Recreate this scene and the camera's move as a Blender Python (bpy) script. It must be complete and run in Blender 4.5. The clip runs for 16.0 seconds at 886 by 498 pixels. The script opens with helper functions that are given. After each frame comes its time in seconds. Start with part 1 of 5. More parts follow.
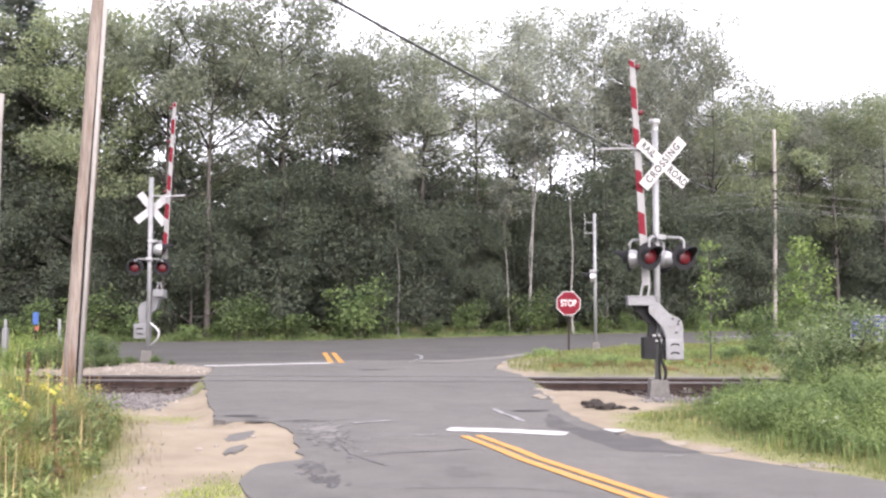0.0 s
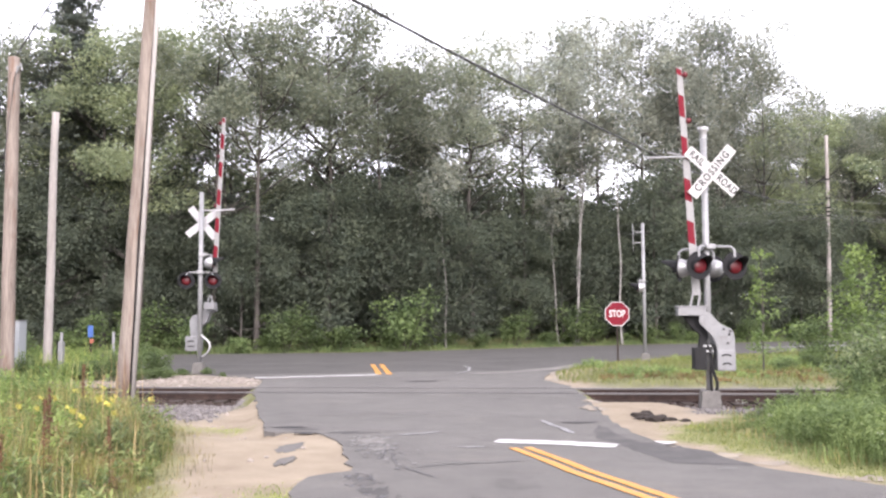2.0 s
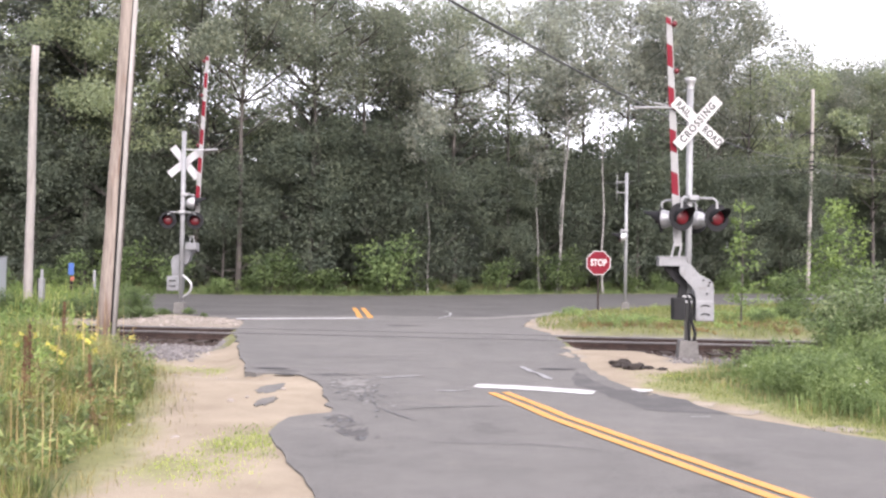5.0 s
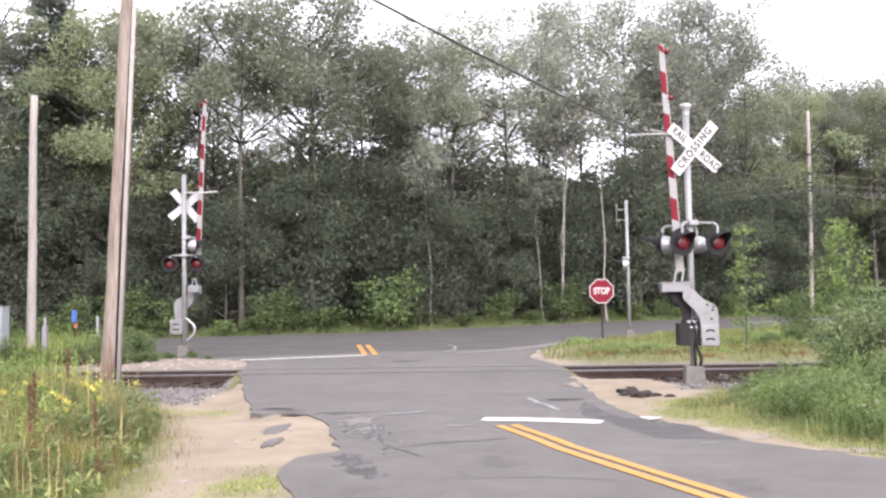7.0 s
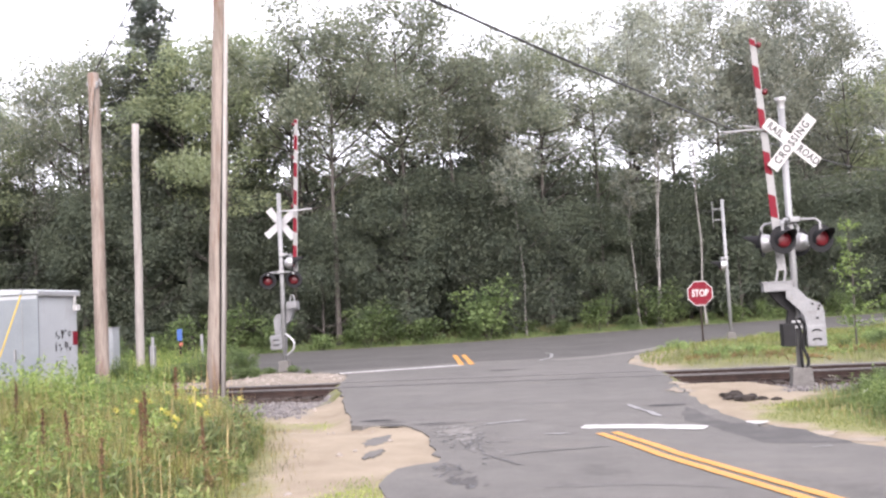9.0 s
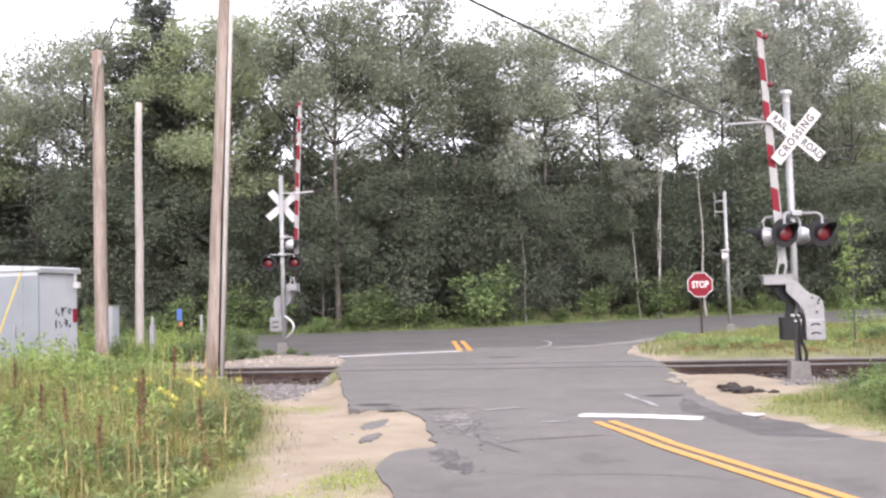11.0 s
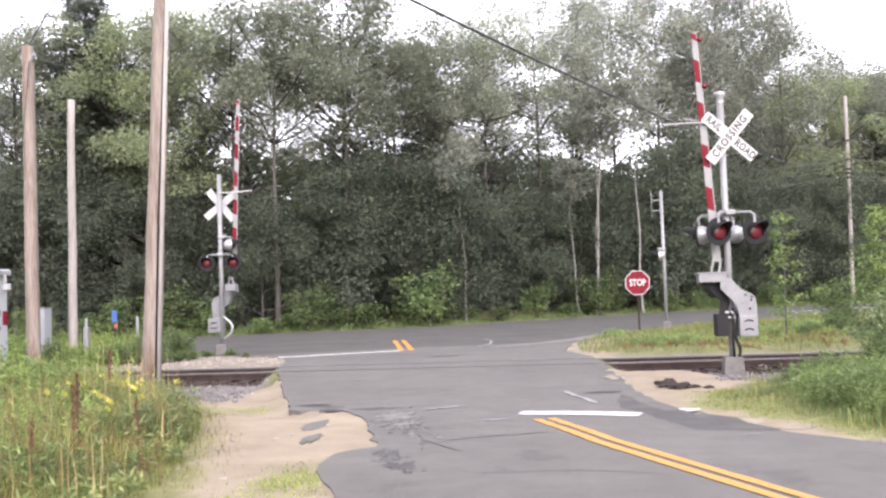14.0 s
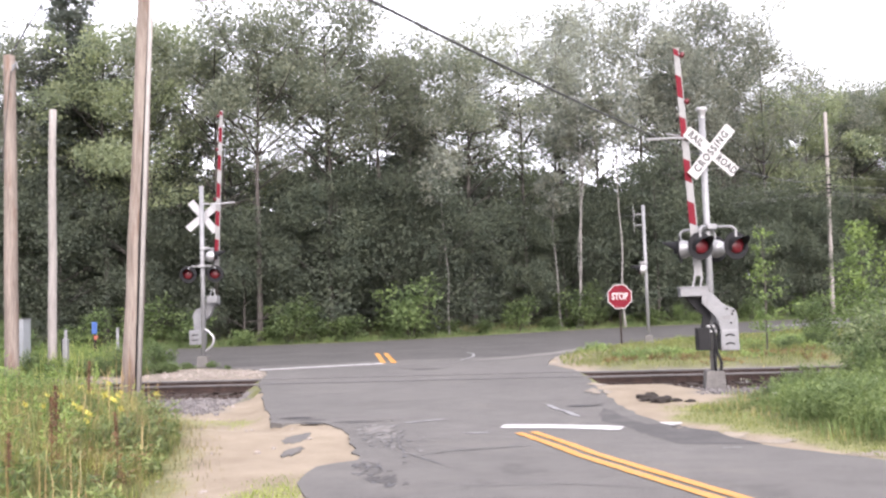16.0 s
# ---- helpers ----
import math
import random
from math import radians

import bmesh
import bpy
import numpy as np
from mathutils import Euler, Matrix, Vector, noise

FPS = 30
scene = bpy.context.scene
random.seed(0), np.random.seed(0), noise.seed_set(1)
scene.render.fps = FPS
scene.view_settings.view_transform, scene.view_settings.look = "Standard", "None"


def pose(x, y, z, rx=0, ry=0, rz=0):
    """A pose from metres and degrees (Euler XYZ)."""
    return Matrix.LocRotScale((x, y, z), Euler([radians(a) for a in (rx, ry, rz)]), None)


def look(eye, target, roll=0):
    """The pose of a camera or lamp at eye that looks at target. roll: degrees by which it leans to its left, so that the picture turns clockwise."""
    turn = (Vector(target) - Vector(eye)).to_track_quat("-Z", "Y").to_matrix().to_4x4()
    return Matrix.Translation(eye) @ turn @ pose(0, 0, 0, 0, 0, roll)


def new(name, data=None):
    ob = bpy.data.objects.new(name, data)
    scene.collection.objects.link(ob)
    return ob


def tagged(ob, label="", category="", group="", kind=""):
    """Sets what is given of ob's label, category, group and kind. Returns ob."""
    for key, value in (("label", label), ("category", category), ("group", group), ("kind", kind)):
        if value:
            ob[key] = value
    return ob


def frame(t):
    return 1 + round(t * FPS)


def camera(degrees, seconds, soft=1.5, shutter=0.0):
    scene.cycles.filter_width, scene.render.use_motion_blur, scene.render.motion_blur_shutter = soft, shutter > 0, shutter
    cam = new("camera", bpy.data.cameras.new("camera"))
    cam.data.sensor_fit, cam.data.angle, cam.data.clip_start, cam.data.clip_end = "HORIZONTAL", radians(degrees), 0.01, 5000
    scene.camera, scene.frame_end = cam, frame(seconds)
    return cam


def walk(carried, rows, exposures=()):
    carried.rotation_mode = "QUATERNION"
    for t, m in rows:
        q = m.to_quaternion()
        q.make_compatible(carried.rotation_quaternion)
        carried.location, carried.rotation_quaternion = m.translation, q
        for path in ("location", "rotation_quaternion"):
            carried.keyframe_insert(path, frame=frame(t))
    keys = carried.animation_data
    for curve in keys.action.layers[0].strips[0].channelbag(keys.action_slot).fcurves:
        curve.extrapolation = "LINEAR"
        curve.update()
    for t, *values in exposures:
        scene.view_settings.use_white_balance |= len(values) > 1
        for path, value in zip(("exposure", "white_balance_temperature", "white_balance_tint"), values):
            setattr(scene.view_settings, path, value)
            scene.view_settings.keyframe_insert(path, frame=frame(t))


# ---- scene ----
import itertools

EYE = 1.65
cam = camera(50.8, 16.0, soft=2.4)
# seconds, heading (left of the track's normal), upward tilt, lean
TURNS = [
    (0, 3.1, 3.607, -0),
    (0.5, 3.874, 4.022, -0.487),
    (1, 4.889, 4.403, -0.077),
    (1.5, 5.481, 4.504, 0.229),
    (2, 5.98, 4.309, -0.299),
    (2.5, 7.232, 4.089, 0.739),
    (3, 7.942, 3.617, -0.068),
    (3.5, 7.812, 3.51, 1.514),
    (4, 6.5, 3.449, 0.886),
    (4.2, 5.321, 2.27, 1.397),
    (6.3, 4.581, 0.591, 0.211),
    (6.5, 4.839, 1.2, -1.243),
    (7, 5.035, 3.047, -1.094),
    (7.5, 4.462, 3.503, 1.699),
    (8, 6.86, 4.028, -3.187),
    (8.5, 9.926, 4.227, -2.709),
    (9, 10.677, 3.812, -2.972),
    (11.5, 10.777, 2.918, -1.538),
    (12, 10.066, 3.019, -2.652),
    (12.5, 9.081, 2.975, -2.42),
    (13, 8.069, 2.885, -2.158),
    (13.5, 7.418, 2.902, -1.827),
    (14, 7.139, 2.782, -2.077),
    (14.5, 6.717, 2.484, -1.384),
    (15, 5.93, 2.802, -2.249),
    (15.5, 6.037, 3.184, -2.233),
    (16, 6.066, 3.534, -1.814)]
walk(cam, [(t, Matrix.Translation((0, 0, EYE)) @ pose(0, 0, 0, 0, 0, az) @ pose(0, 0, 0, 90 + el, 0, 0) @ pose(0, 0, 0, 0, 0, roll)) for t, az, el, roll in TURNS],
     exposures=[(0, 2.12, 6470, 22), (16, 2.12, 6470, 22)])

from mathutils.geometry import tessellate_polygon

# ---- world and light: a bright overcast day ----
world = bpy.data.worlds.new("world")
scene.world = world
world.use_nodes = True
wn, wl = world.node_tree.nodes, world.node_tree.links
sky = wn.new("ShaderNodeTexSky")
sky.sky_type, sky.sun_disc = "NISHITA", False
sky.sun_elevation, sky.sun_rotation = radians(26), radians(162)
sky.air_density, sky.dust_density = 1.0, 4.0
cloud = wn.new("ShaderNodeMix")
cloud.data_type = "RGBA"
cloud.inputs[0].default_value = 0.82
cloud.inputs[7].default_value = (9.2, 9.5, 9.9, 1)
wl.new(sky.outputs[0], cloud.inputs[6])
wl.new(cloud.outputs[2], wn["Background"].inputs[0])
wn["Background"].inputs[1].default_value = 0.086
sun = new("sun", bpy.data.lights.new("sun", "SUN"))
sun.data.energy, sun.data.angle, sun.data.color = 1.9, radians(45), (1.0, 0.985, 0.96)
sun.matrix_world = look((13, -27, 20), (0, 12, 0))


# ---- materials ----
def nodes_of(name):
    m = bpy.data.materials.new(name)
    m.use_nodes = True
    nt = m.node_tree
    return m, nt.nodes, nt.links, nt.nodes["Principled BSDF"]


def noise_node(nd, ln, scale, detail=6, rough=0.6, coord="Object", stretch=1.0):
    tc = nd.new("ShaderNodeTexCoord")
    mp = nd.new("ShaderNodeMapping")
    mp.inputs["Scale"].default_value = (1, 1, stretch)
    n = nd.new("ShaderNodeTexNoise")
    n.inputs["Scale"].default_value, n.inputs["Detail"].default_value, n.inputs["Roughness"].default_value = scale, detail, rough
    ln.new(tc.outputs[coord], mp.inputs["Vector"])
    ln.new(mp.outputs[0], n.inputs["Vector"])
    return n.outputs["Fac"]


def ramp(nd, ln, fac, a, b, lo=0.35, hi=0.65):
    r = nd.new("ShaderNodeValToRGB")
    r.color_ramp.elements[0].position, r.color_ramp.elements[1].position = lo, hi
    r.color_ramp.elements[0].color, r.color_ramp.elements[1].color = (*a, 1), (*b, 1)
    ln.new(fac, r.inputs[0])
    return r.outputs[0]


def mix(nd, ln, fac, a, b, blend="MIX"):
    m = nd.new("ShaderNodeMix")
    m.data_type, m.blend_type = "RGBA", blend
    for sock, v in ((m.inputs[0], fac), (m.inputs[6], a), (m.inputs[7], b)):
        if isinstance(v, (int, float)):
            sock.default_value = v
        elif isinstance(v, tuple):
            sock.default_value = (*v, 1)
        else:
            ln.new(v, sock)
    return m.outputs[2]


def bump(nd, ln, bsdf, fac, strength, dist):
    b = nd.new("ShaderNodeBump")
    b.inputs["Strength"].default_value, b.inputs["Distance"].default_value = strength, dist
    ln.new(fac, b.inputs["Height"])
    ln.new(b.outputs[0], bsdf.inputs["Normal"])


def surface(name, a, b, scale=3.0, fine=60.0, rough=0.7, metal=0.0, relief=0.15, dist=0.004, grime=None, grime_scale=1.3, stretch=1.0, spec=0.5):
    """Two tones in patches, a fine grain over them, and an optional third tone as stains."""
    m, nd, ln, p = nodes_of(name)
    c = ramp(nd, ln, noise_node(nd, ln, scale, stretch=stretch), a, b)
    f = noise_node(nd, ln, fine, 3, stretch=stretch)
    c = mix(nd, ln, 0.35, c, ramp(nd, ln, f, tuple(0.6 * v for v in a), tuple(min(1, 1.25 * v) for v in b)))
    if grime:
        c = mix(nd, ln, ramp(nd, ln, noise_node(nd, ln, grime_scale, 8, 0.7, stretch=stretch ** 0.6), (0, 0, 0), (0.8, 0.8, 0.8), 0.52, 0.7), c, grime)
    ln.new(c, p.inputs["Base Color"])
    p.inputs["Roughness"].default_value, p.inputs["Metallic"].default_value = rough, metal
    p.inputs["Specular IOR Level"].default_value = spec
    bump(nd, ln, p, f, relief, dist)
    return m


def foliage(name, dark, mid, light, trans=0.48, rough=0.55, even=0.0):
    """Leaves: a tone for each leaf, drifting over the plant, some light passing through. even: how far the tones draw together."""
    m, nd, ln, p = nodes_of(name)
    dark, light = (tuple(c + (v - c) * even for c, v in zip(tone, mid)) for tone in (dark, light))
    geo = nd.new("ShaderNodeNewGeometry")
    r = nd.new("ShaderNodeValToRGB")
    r.color_ramp.elements[0].color, r.color_ramp.elements[1].color = (*dark, 1), (*light, 1)
    e = r.color_ramp.elements.new(0.5)
    e.color = (*mid, 1)
    ln.new(geo.outputs["Random Per Island"], r.inputs[0])
    info = nd.new("ShaderNodeObjectInfo")
    hsv = nd.new("ShaderNodeHueSaturation")
    mr = nd.new("ShaderNodeMapRange")
    mr.inputs[3].default_value, mr.inputs[4].default_value = 0.75 + 0.13 * even, 1.3 - 0.14 * even
    ln.new(info.outputs["Random"], mr.inputs[0])
    ln.new(mr.outputs[0], hsv.inputs["Value"])
    low, high = 0.6 + 0.22 * even, 1.28 - 0.14 * even
    drift = ramp(nd, ln, noise_node(nd, ln, 0.9, 4), (low, low + 0.05, low + 0.05), (high, high - 0.04, high - 0.2))
    ln.new(mix(nd, ln, 1.0, r.outputs[0], drift, "MULTIPLY"), hsv.inputs["Color"])
    ln.new(hsv.outputs[0], p.inputs["Base Color"])
    p.inputs["Roughness"].default_value = rough
    p.inputs["Specular IOR Level"].default_value = 0.3
    t = nd.new("ShaderNodeBsdfTranslucent")
    ln.new(hsv.outputs[0], t.inputs[0])
    ms = nd.new("ShaderNodeMixShader")
    ms.inputs[0].default_value = trans
    ln.new(p.outputs[0], ms.inputs[1])
    ln.new(t.outputs[0], ms.inputs[2])
    ln.new(ms.outputs[0], nd["Material Output"].inputs[0])
    return m


def ground_material():
    m, nd, ln, p = nodes_of("ground")

    def zone(n):
        a = nd.new("ShaderNodeAttribute")
        a.attribute_name = n
        return a.outputs["Fac"]
    turf = ramp(nd, ln, noise_node(nd, ln, 1.1), (0.05, 0.062, 0.022), (0.115, 0.125, 0.045))
    turf = mix(nd, ln, 0.4, turf, ramp(nd, ln, noise_node(nd, ln, 25, 4), (0.075, 0.06, 0.03), (0.15, 0.14, 0.06)))
    sand = ramp(nd, ln, noise_node(nd, ln, 0.9, 8, 0.65), (0.14, 0.115, 0.082), (0.225, 0.192, 0.142))
    sand = mix(nd, ln, 0.3, sand, ramp(nd, ln, noise_node(nd, ln, 90, 3), (0.12, 0.088, 0.06), (0.27, 0.22, 0.17)))
    stone = ramp(nd, ln, noise_node(nd, ln, 30, 6, 0.8), (0.054, 0.048, 0.048), (0.204, 0.186, 0.174))
    c = mix(nd, ln, zone("sand"), turf, sand)
    low = ramp(nd, ln, noise_node(nd, ln, 7, 6, 0.7), (0.095, 0.098, 0.038), (0.175, 0.175, 0.075))
    c = mix(nd, ln, zone("low_grass"), c, low)
    c = mix(nd, ln, zone("gravel"), c, stone)
    ln.new(c, p.inputs["Base Color"])
    p.inputs["Roughness"].default_value = 0.95
    p.inputs["Specular IOR Level"].default_value = 0.2
    bump(nd, ln, p, noise_node(nd, ln, 45, 6, 0.7), 0.5, 0.02)
    return m


def asphalt_material(name, wear=0.6):
    m, nd, ln, p = nodes_of(name)
    c = ramp(nd, ln, noise_node(nd, ln, 0.28, 5), (0.05544, 0.05218, 0.04954), (0.09944, 0.09328, 0.08721))
    c = mix(nd, ln, 0.5, c, ramp(nd, ln, noise_node(nd, ln, 1.9, 9, 0.75), (0.0491, 0.04673, 0.04435), (0.1074, 0.1012, 0.09416)))
    grain = noise_node(nd, ln, 110, 2)
    c = mix(nd, ln, 0.34, c, ramp(nd, ln, grain, (0.02376, 0.02341, 0.02218), (0.1584, 0.1505, 0.1382)))
    speck = ramp(nd, ln, noise_node(nd, ln, 38, 2), (0, 0, 0), (0.6, 0.6, 0.6), 0.64, 0.72)
    c = mix(nd, ln, speck, c, (0.1346, 0.1267, 0.1162))
    dust = ramp(nd, ln, noise_node(nd, ln, 0.6, 9, 0.78), (0, 0, 0), (wear, wear, wear), 0.55, 0.72)
    c = mix(nd, ln, dust, c, (0.1311, 0.1188, 0.1047))
    stain = ramp(nd, ln, noise_node(nd, ln, 0.9, 7, 0.7, stretch=3), (0.55, 0.55, 0.55), (0, 0, 0), 0.3, 0.42)
    c = mix(nd, ln, stain, c, (0.03564, 0.03353, 0.03177))
    c = mix(nd, ln, 1 - wear / 0.6, c, ramp(nd, ln, noise_node(nd, ln, 0.5, 6), (0.02376, 0.02262, 0.02147), (0.04752, 0.04514, 0.04215)))
    ln.new(c, p.inputs["Base Color"])
    p.inputs["Roughness"].default_value = 0.85
    p.inputs["Specular IOR Level"].default_value = 0.25
    bump(nd, ln, p, grain, 0.5, 0.008)
    return m


M_GROUND = ground_material()
M_ASPHALT = asphalt_material("asphalt")
M_CROSS = asphalt_material("dark_road_asphalt", 0.22)
M_PATCH = surface("dark_asphalt", (0.0175, 0.0175, 0.0187), (0.0331, 0.0324, 0.0331), 4, 120, 0.85, grime=(0.06, 0.054, 0.048), grime_scale=3, spec=0.2)
M_NEWER = surface("newer_asphalt", (0.043, 0.0412, 0.04), (0.067, 0.0645, 0.0625), 2, 140, 0.9, grime=(0.082, 0.077, 0.071), grime_scale=2, spec=0.2)
M_CRUMB = surface("crumbled_asphalt", (0.085, 0.082, 0.078), (0.125, 0.119, 0.112), 12, 90, 0.85)
M_TAR = surface("tar", (0.021, 0.021, 0.0222), (0.045, 0.0438, 0.0438), 6, 80, 0.6)
M_YELLOW = surface("yellow_road_paint", (0.30, 0.13, 0.012), (0.37, 0.17, 0.018), 5, 90, 0.6, grime=(0.198, 0.144, 0.078), grime_scale=9)
M_WHITE_LINE = surface("white_road_paint", (0.27, 0.265, 0.26), (0.36, 0.355, 0.35), 5, 90, 0.7, grime=(0.16, 0.155, 0.15), grime_scale=7)
M_DUST = surface("washed_road_dust", (0.1, 0.095, 0.089), (0.145, 0.136, 0.126), 3, 60, 0.9, spec=0.2)
M_DEBRIS = surface("dark_wet_debris", (0.012, 0.01, 0.009), (0.035, 0.029, 0.025), 14, 70, 0.9, relief=0.5, dist=0.02, spec=0.2)
M_WORN_LINE = surface("worn_white_paint", (0.0936, 0.0916, 0.0916), (0.195, 0.195, 0.195), 9, 60, 0.7)
M_STONE = surface("ballast_stone", (0.05, 0.045, 0.044), (0.125, 0.115, 0.112), 5, 50, 0.9)
M_PALE_STONE = surface("pale_pebble", (0.12, 0.1, 0.085), (0.22, 0.195, 0.17), 5, 50, 0.9)
M_RAIL = surface("rusty_rail_steel", (0.014, 0.009, 0.008), (0.034, 0.022, 0.018), 5, 60, 0.9, 0.0, spec=0.2)
M_RAILHEAD = surface("worn_rail_head", (0.06, 0.055, 0.054), (0.1, 0.094, 0.092), 5, 60, 0.5, 0.3)
M_TIE = surface("creosoted_timber", (0.016, 0.012, 0.01), (0.04, 0.031, 0.025), 4, 40, 0.9, spec=0.2)
M_POLE = surface("weathered_pole_wood", (0.1, 0.08, 0.067), (0.185, 0.157, 0.136), 9, 45, 0.9, relief=0.4, dist=0.008, grime=(0.085, 0.038, 0.02), grime_scale=3.4, stretch=0.06, spec=0.2)
M_POLE_PALE = surface("pale_pole_wood", (0.165, 0.15, 0.137), (0.24, 0.225, 0.21), 6, 45, 0.9, relief=0.3, dist=0.006, grime=(0.12, 0.095, 0.08), stretch=0.06, spec=0.2)
M_GALV = surface("galvanised_steel", (0.145, 0.148, 0.15), (0.2, 0.203, 0.206), 4, 60, 0.55, 0.3, 0.05)
M_SILVER = surface("silver_paint", (0.24, 0.24, 0.245), (0.288, 0.288, 0.293), 3, 60, 0.35, 0.4, 0.04)
M_GREY = surface("grey_machine_paint", (0.1, 0.102, 0.106), (0.138, 0.141, 0.145), 3, 50, 0.55, 0.1, 0.05, grime=(0.06, 0.054, 0.05), grime_scale=4)
M_DARK_STEEL = surface("dark_steel", (0.006, 0.006, 0.0065), (0.014, 0.014, 0.0145), 5, 60, 0.8, 0.0, spec=0.2)
M_BLACK = surface("black_paint", (0.006, 0.006, 0.007), (0.012, 0.012, 0.013), 5, 60, 0.8, spec=0.2)
M_LENS = surface("red_lens", (0.055, 0.005, 0.008), (0.09, 0.008, 0.012), 30, 90, 0.35, 0, 0.3, spec=0.3)
M_WHITE = surface("white_sign_sheeting", (0.255, 0.255, 0.25), (0.32, 0.32, 0.315), 3, 60, 0.7, 0, 0.03, spec=0.2)
M_SIGNBACK = surface("aluminium_sign_back", (0.22, 0.22, 0.225), (0.29, 0.29, 0.295), 3, 60, 0.6, 0.2, 0.03, spec=0.3)
M_RED = surface("red_sheeting", (0.085, 0.004, 0.01), (0.115, 0.006, 0.013), 3, 60, 0.7, 0, 0.03, spec=0.15)
M_INK = surface("black_lettering", (0.006, 0.006, 0.006), (0.012, 0.012, 0.012), 5, 60, 0.5)
M_CONCRETE = surface("concrete", (0.075, 0.071, 0.067), (0.125, 0.12, 0.114), 5, 60, 0.95, grime=(0.045, 0.041, 0.038), grime_scale=4, spec=0.2)
M_POST = surface("rusty_steel_post", (0.012, 0.009, 0.008), (0.025, 0.018, 0.015), 6, 60, 0.9, spec=0.2)
M_SHED = surface("pale_grey_metal_sheet", (0.225, 0.24, 0.25), (0.265, 0.28, 0.29), 1.5, 40, 0.45, 0.1, 0.05, grime=(0.19, 0.196, 0.196))
# door grey taken darker than the walls to hold the front's shade
M_SHED_SHADED = surface("shaded_metal_door_sheet", (0.1, 0.114, 0.124), (0.125, 0.139, 0.149), 1.5, 40, 0.5, 0.1, 0.05)
M_BLUE = surface("blue_sign_sheeting", (0.01, 0.018, 0.1), (0.016, 0.026, 0.13), 4, 60, 0.5)
M_BLUE_POST = surface("bright_blue_plastic", (0.02, 0.055, 0.16), (0.03, 0.07, 0.2), 4, 60, 0.7, spec=0.3)
M_ORANGE = surface("orange_sheeting", (0.16, 0.035, 0.016), (0.2, 0.05, 0.02), 4, 60, 0.6)
M_YELLOW_PLASTIC = surface("yellow_plastic", (0.24, 0.17, 0.03), (0.3, 0.22, 0.045), 4, 60, 0.6, spec=0.3)
M_CABLE = surface("black_cable_sheath", (0.012, 0.012, 0.0132), (0.024, 0.024, 0.0258), 5, 60, 0.6)
M_WIRE = surface("weathered_wire", (0.14, 0.143, 0.147), (0.2, 0.204, 0.208), 5, 60, 0.6, 0.1)
M_BARK = surface("tree_bark", (0.034, 0.03, 0.027), (0.07, 0.064, 0.058), 1.5, 14, 0.95, relief=0.6, dist=0.03, spec=0.2)
M_BARK_PALE = surface("pale_birch_bark", (0.105, 0.1, 0.093), (0.19, 0.183, 0.172), 1.5, 12, 0.9, relief=0.3, dist=0.01, grime=(0.045, 0.04, 0.036), grime_scale=2.5, spec=0.2)
# oak crown leaves lifted in colour for haze and light from above
M_LEAF_LIT = foliage("lit_oak_leaves", (0.115, 0.13, 0.1), (0.185, 0.206, 0.16), (0.245, 0.266, 0.21), 0.58, 0.65, 0.45)
# darker copy of the crown leaves: forest shade put into the colour
M_LEAF_SHADE = foliage("shaded_understory_leaves", (0.066, 0.081, 0.061), (0.088, 0.105, 0.08), (0.112, 0.131, 0.1), 0.58, 0.8, 0.65)
M_ARM = surface("greyed_white_paint", (0.155, 0.155, 0.153), (0.205, 0.205, 0.203), 3, 60, 0.7, 0, 0.03, grime=(0.115, 0.112, 0.106), grime_scale=3, spec=0.2)
M_LEAF_BRIGHT = foliage("maple_leaves", (0.13, 0.155, 0.095), (0.195, 0.228, 0.142), (0.255, 0.29, 0.185), 0.58, 0.65, 0.45)
M_LEAF_GREY = foliage("aspen_leaves", (0.155, 0.17, 0.148), (0.225, 0.24, 0.21), (0.29, 0.307, 0.27), 0.6, 0.65, 0.4)
M_NEEDLE = foliage("pine_needles", (0.075, 0.089, 0.08), (0.104, 0.12, 0.107), (0.134, 0.151, 0.132), 0.52, 0.8, 0.65)
M_SHRUB = foliage("shrub_leaves", (0.06, 0.088, 0.035), (0.095, 0.133, 0.055), (0.14, 0.19, 0.08), 0.48, 0.65, 0.3)
M_SUMAC = foliage("sumac_leaves", (0.065, 0.1, 0.03), (0.115, 0.165, 0.055), (0.17, 0.225, 0.085), 0.45, 0.6, 0.3)
M_BUSH = foliage("viburnum_leaves", (0.06, 0.09, 0.035), (0.12, 0.16, 0.07), (0.27, 0.31, 0.18))
M_SPROUT = foliage("fresh_sprouts", (0.15, 0.2, 0.04), (0.27, 0.34, 0.075), (0.4, 0.42, 0.15))
M_RUSSET = foliage("russet_weeds", (0.1, 0.065, 0.03), (0.18, 0.12, 0.06), (0.27, 0.2, 0.11), 0.4, 0.6, 0.3)
M_GRASS = foliage("grass_blades", (0.075, 0.1, 0.028), (0.17, 0.205, 0.062), (0.3, 0.31, 0.125), 0.48, 0.6, 0.15)
M_DRYGRASS = foliage("drying_grass_blades", (0.075, 0.07, 0.025), (0.19, 0.17, 0.065), (0.36, 0.29, 0.15))
M_GOLD = foliage("goldenrod_flowers", (0.36, 0.33, 0.06), (0.5, 0.45, 0.1), (0.6, 0.54, 0.16), 0.2)
M_DOCK = foliage("dock_seed_heads", (0.04, 0.02, 0.011), (0.08, 0.038, 0.02), (0.13, 0.068, 0.038), 0.1)
M_SEDGE = foliage("sedge_blades", (0.06, 0.085, 0.03), (0.12, 0.155, 0.06), (0.22, 0.25, 0.11))
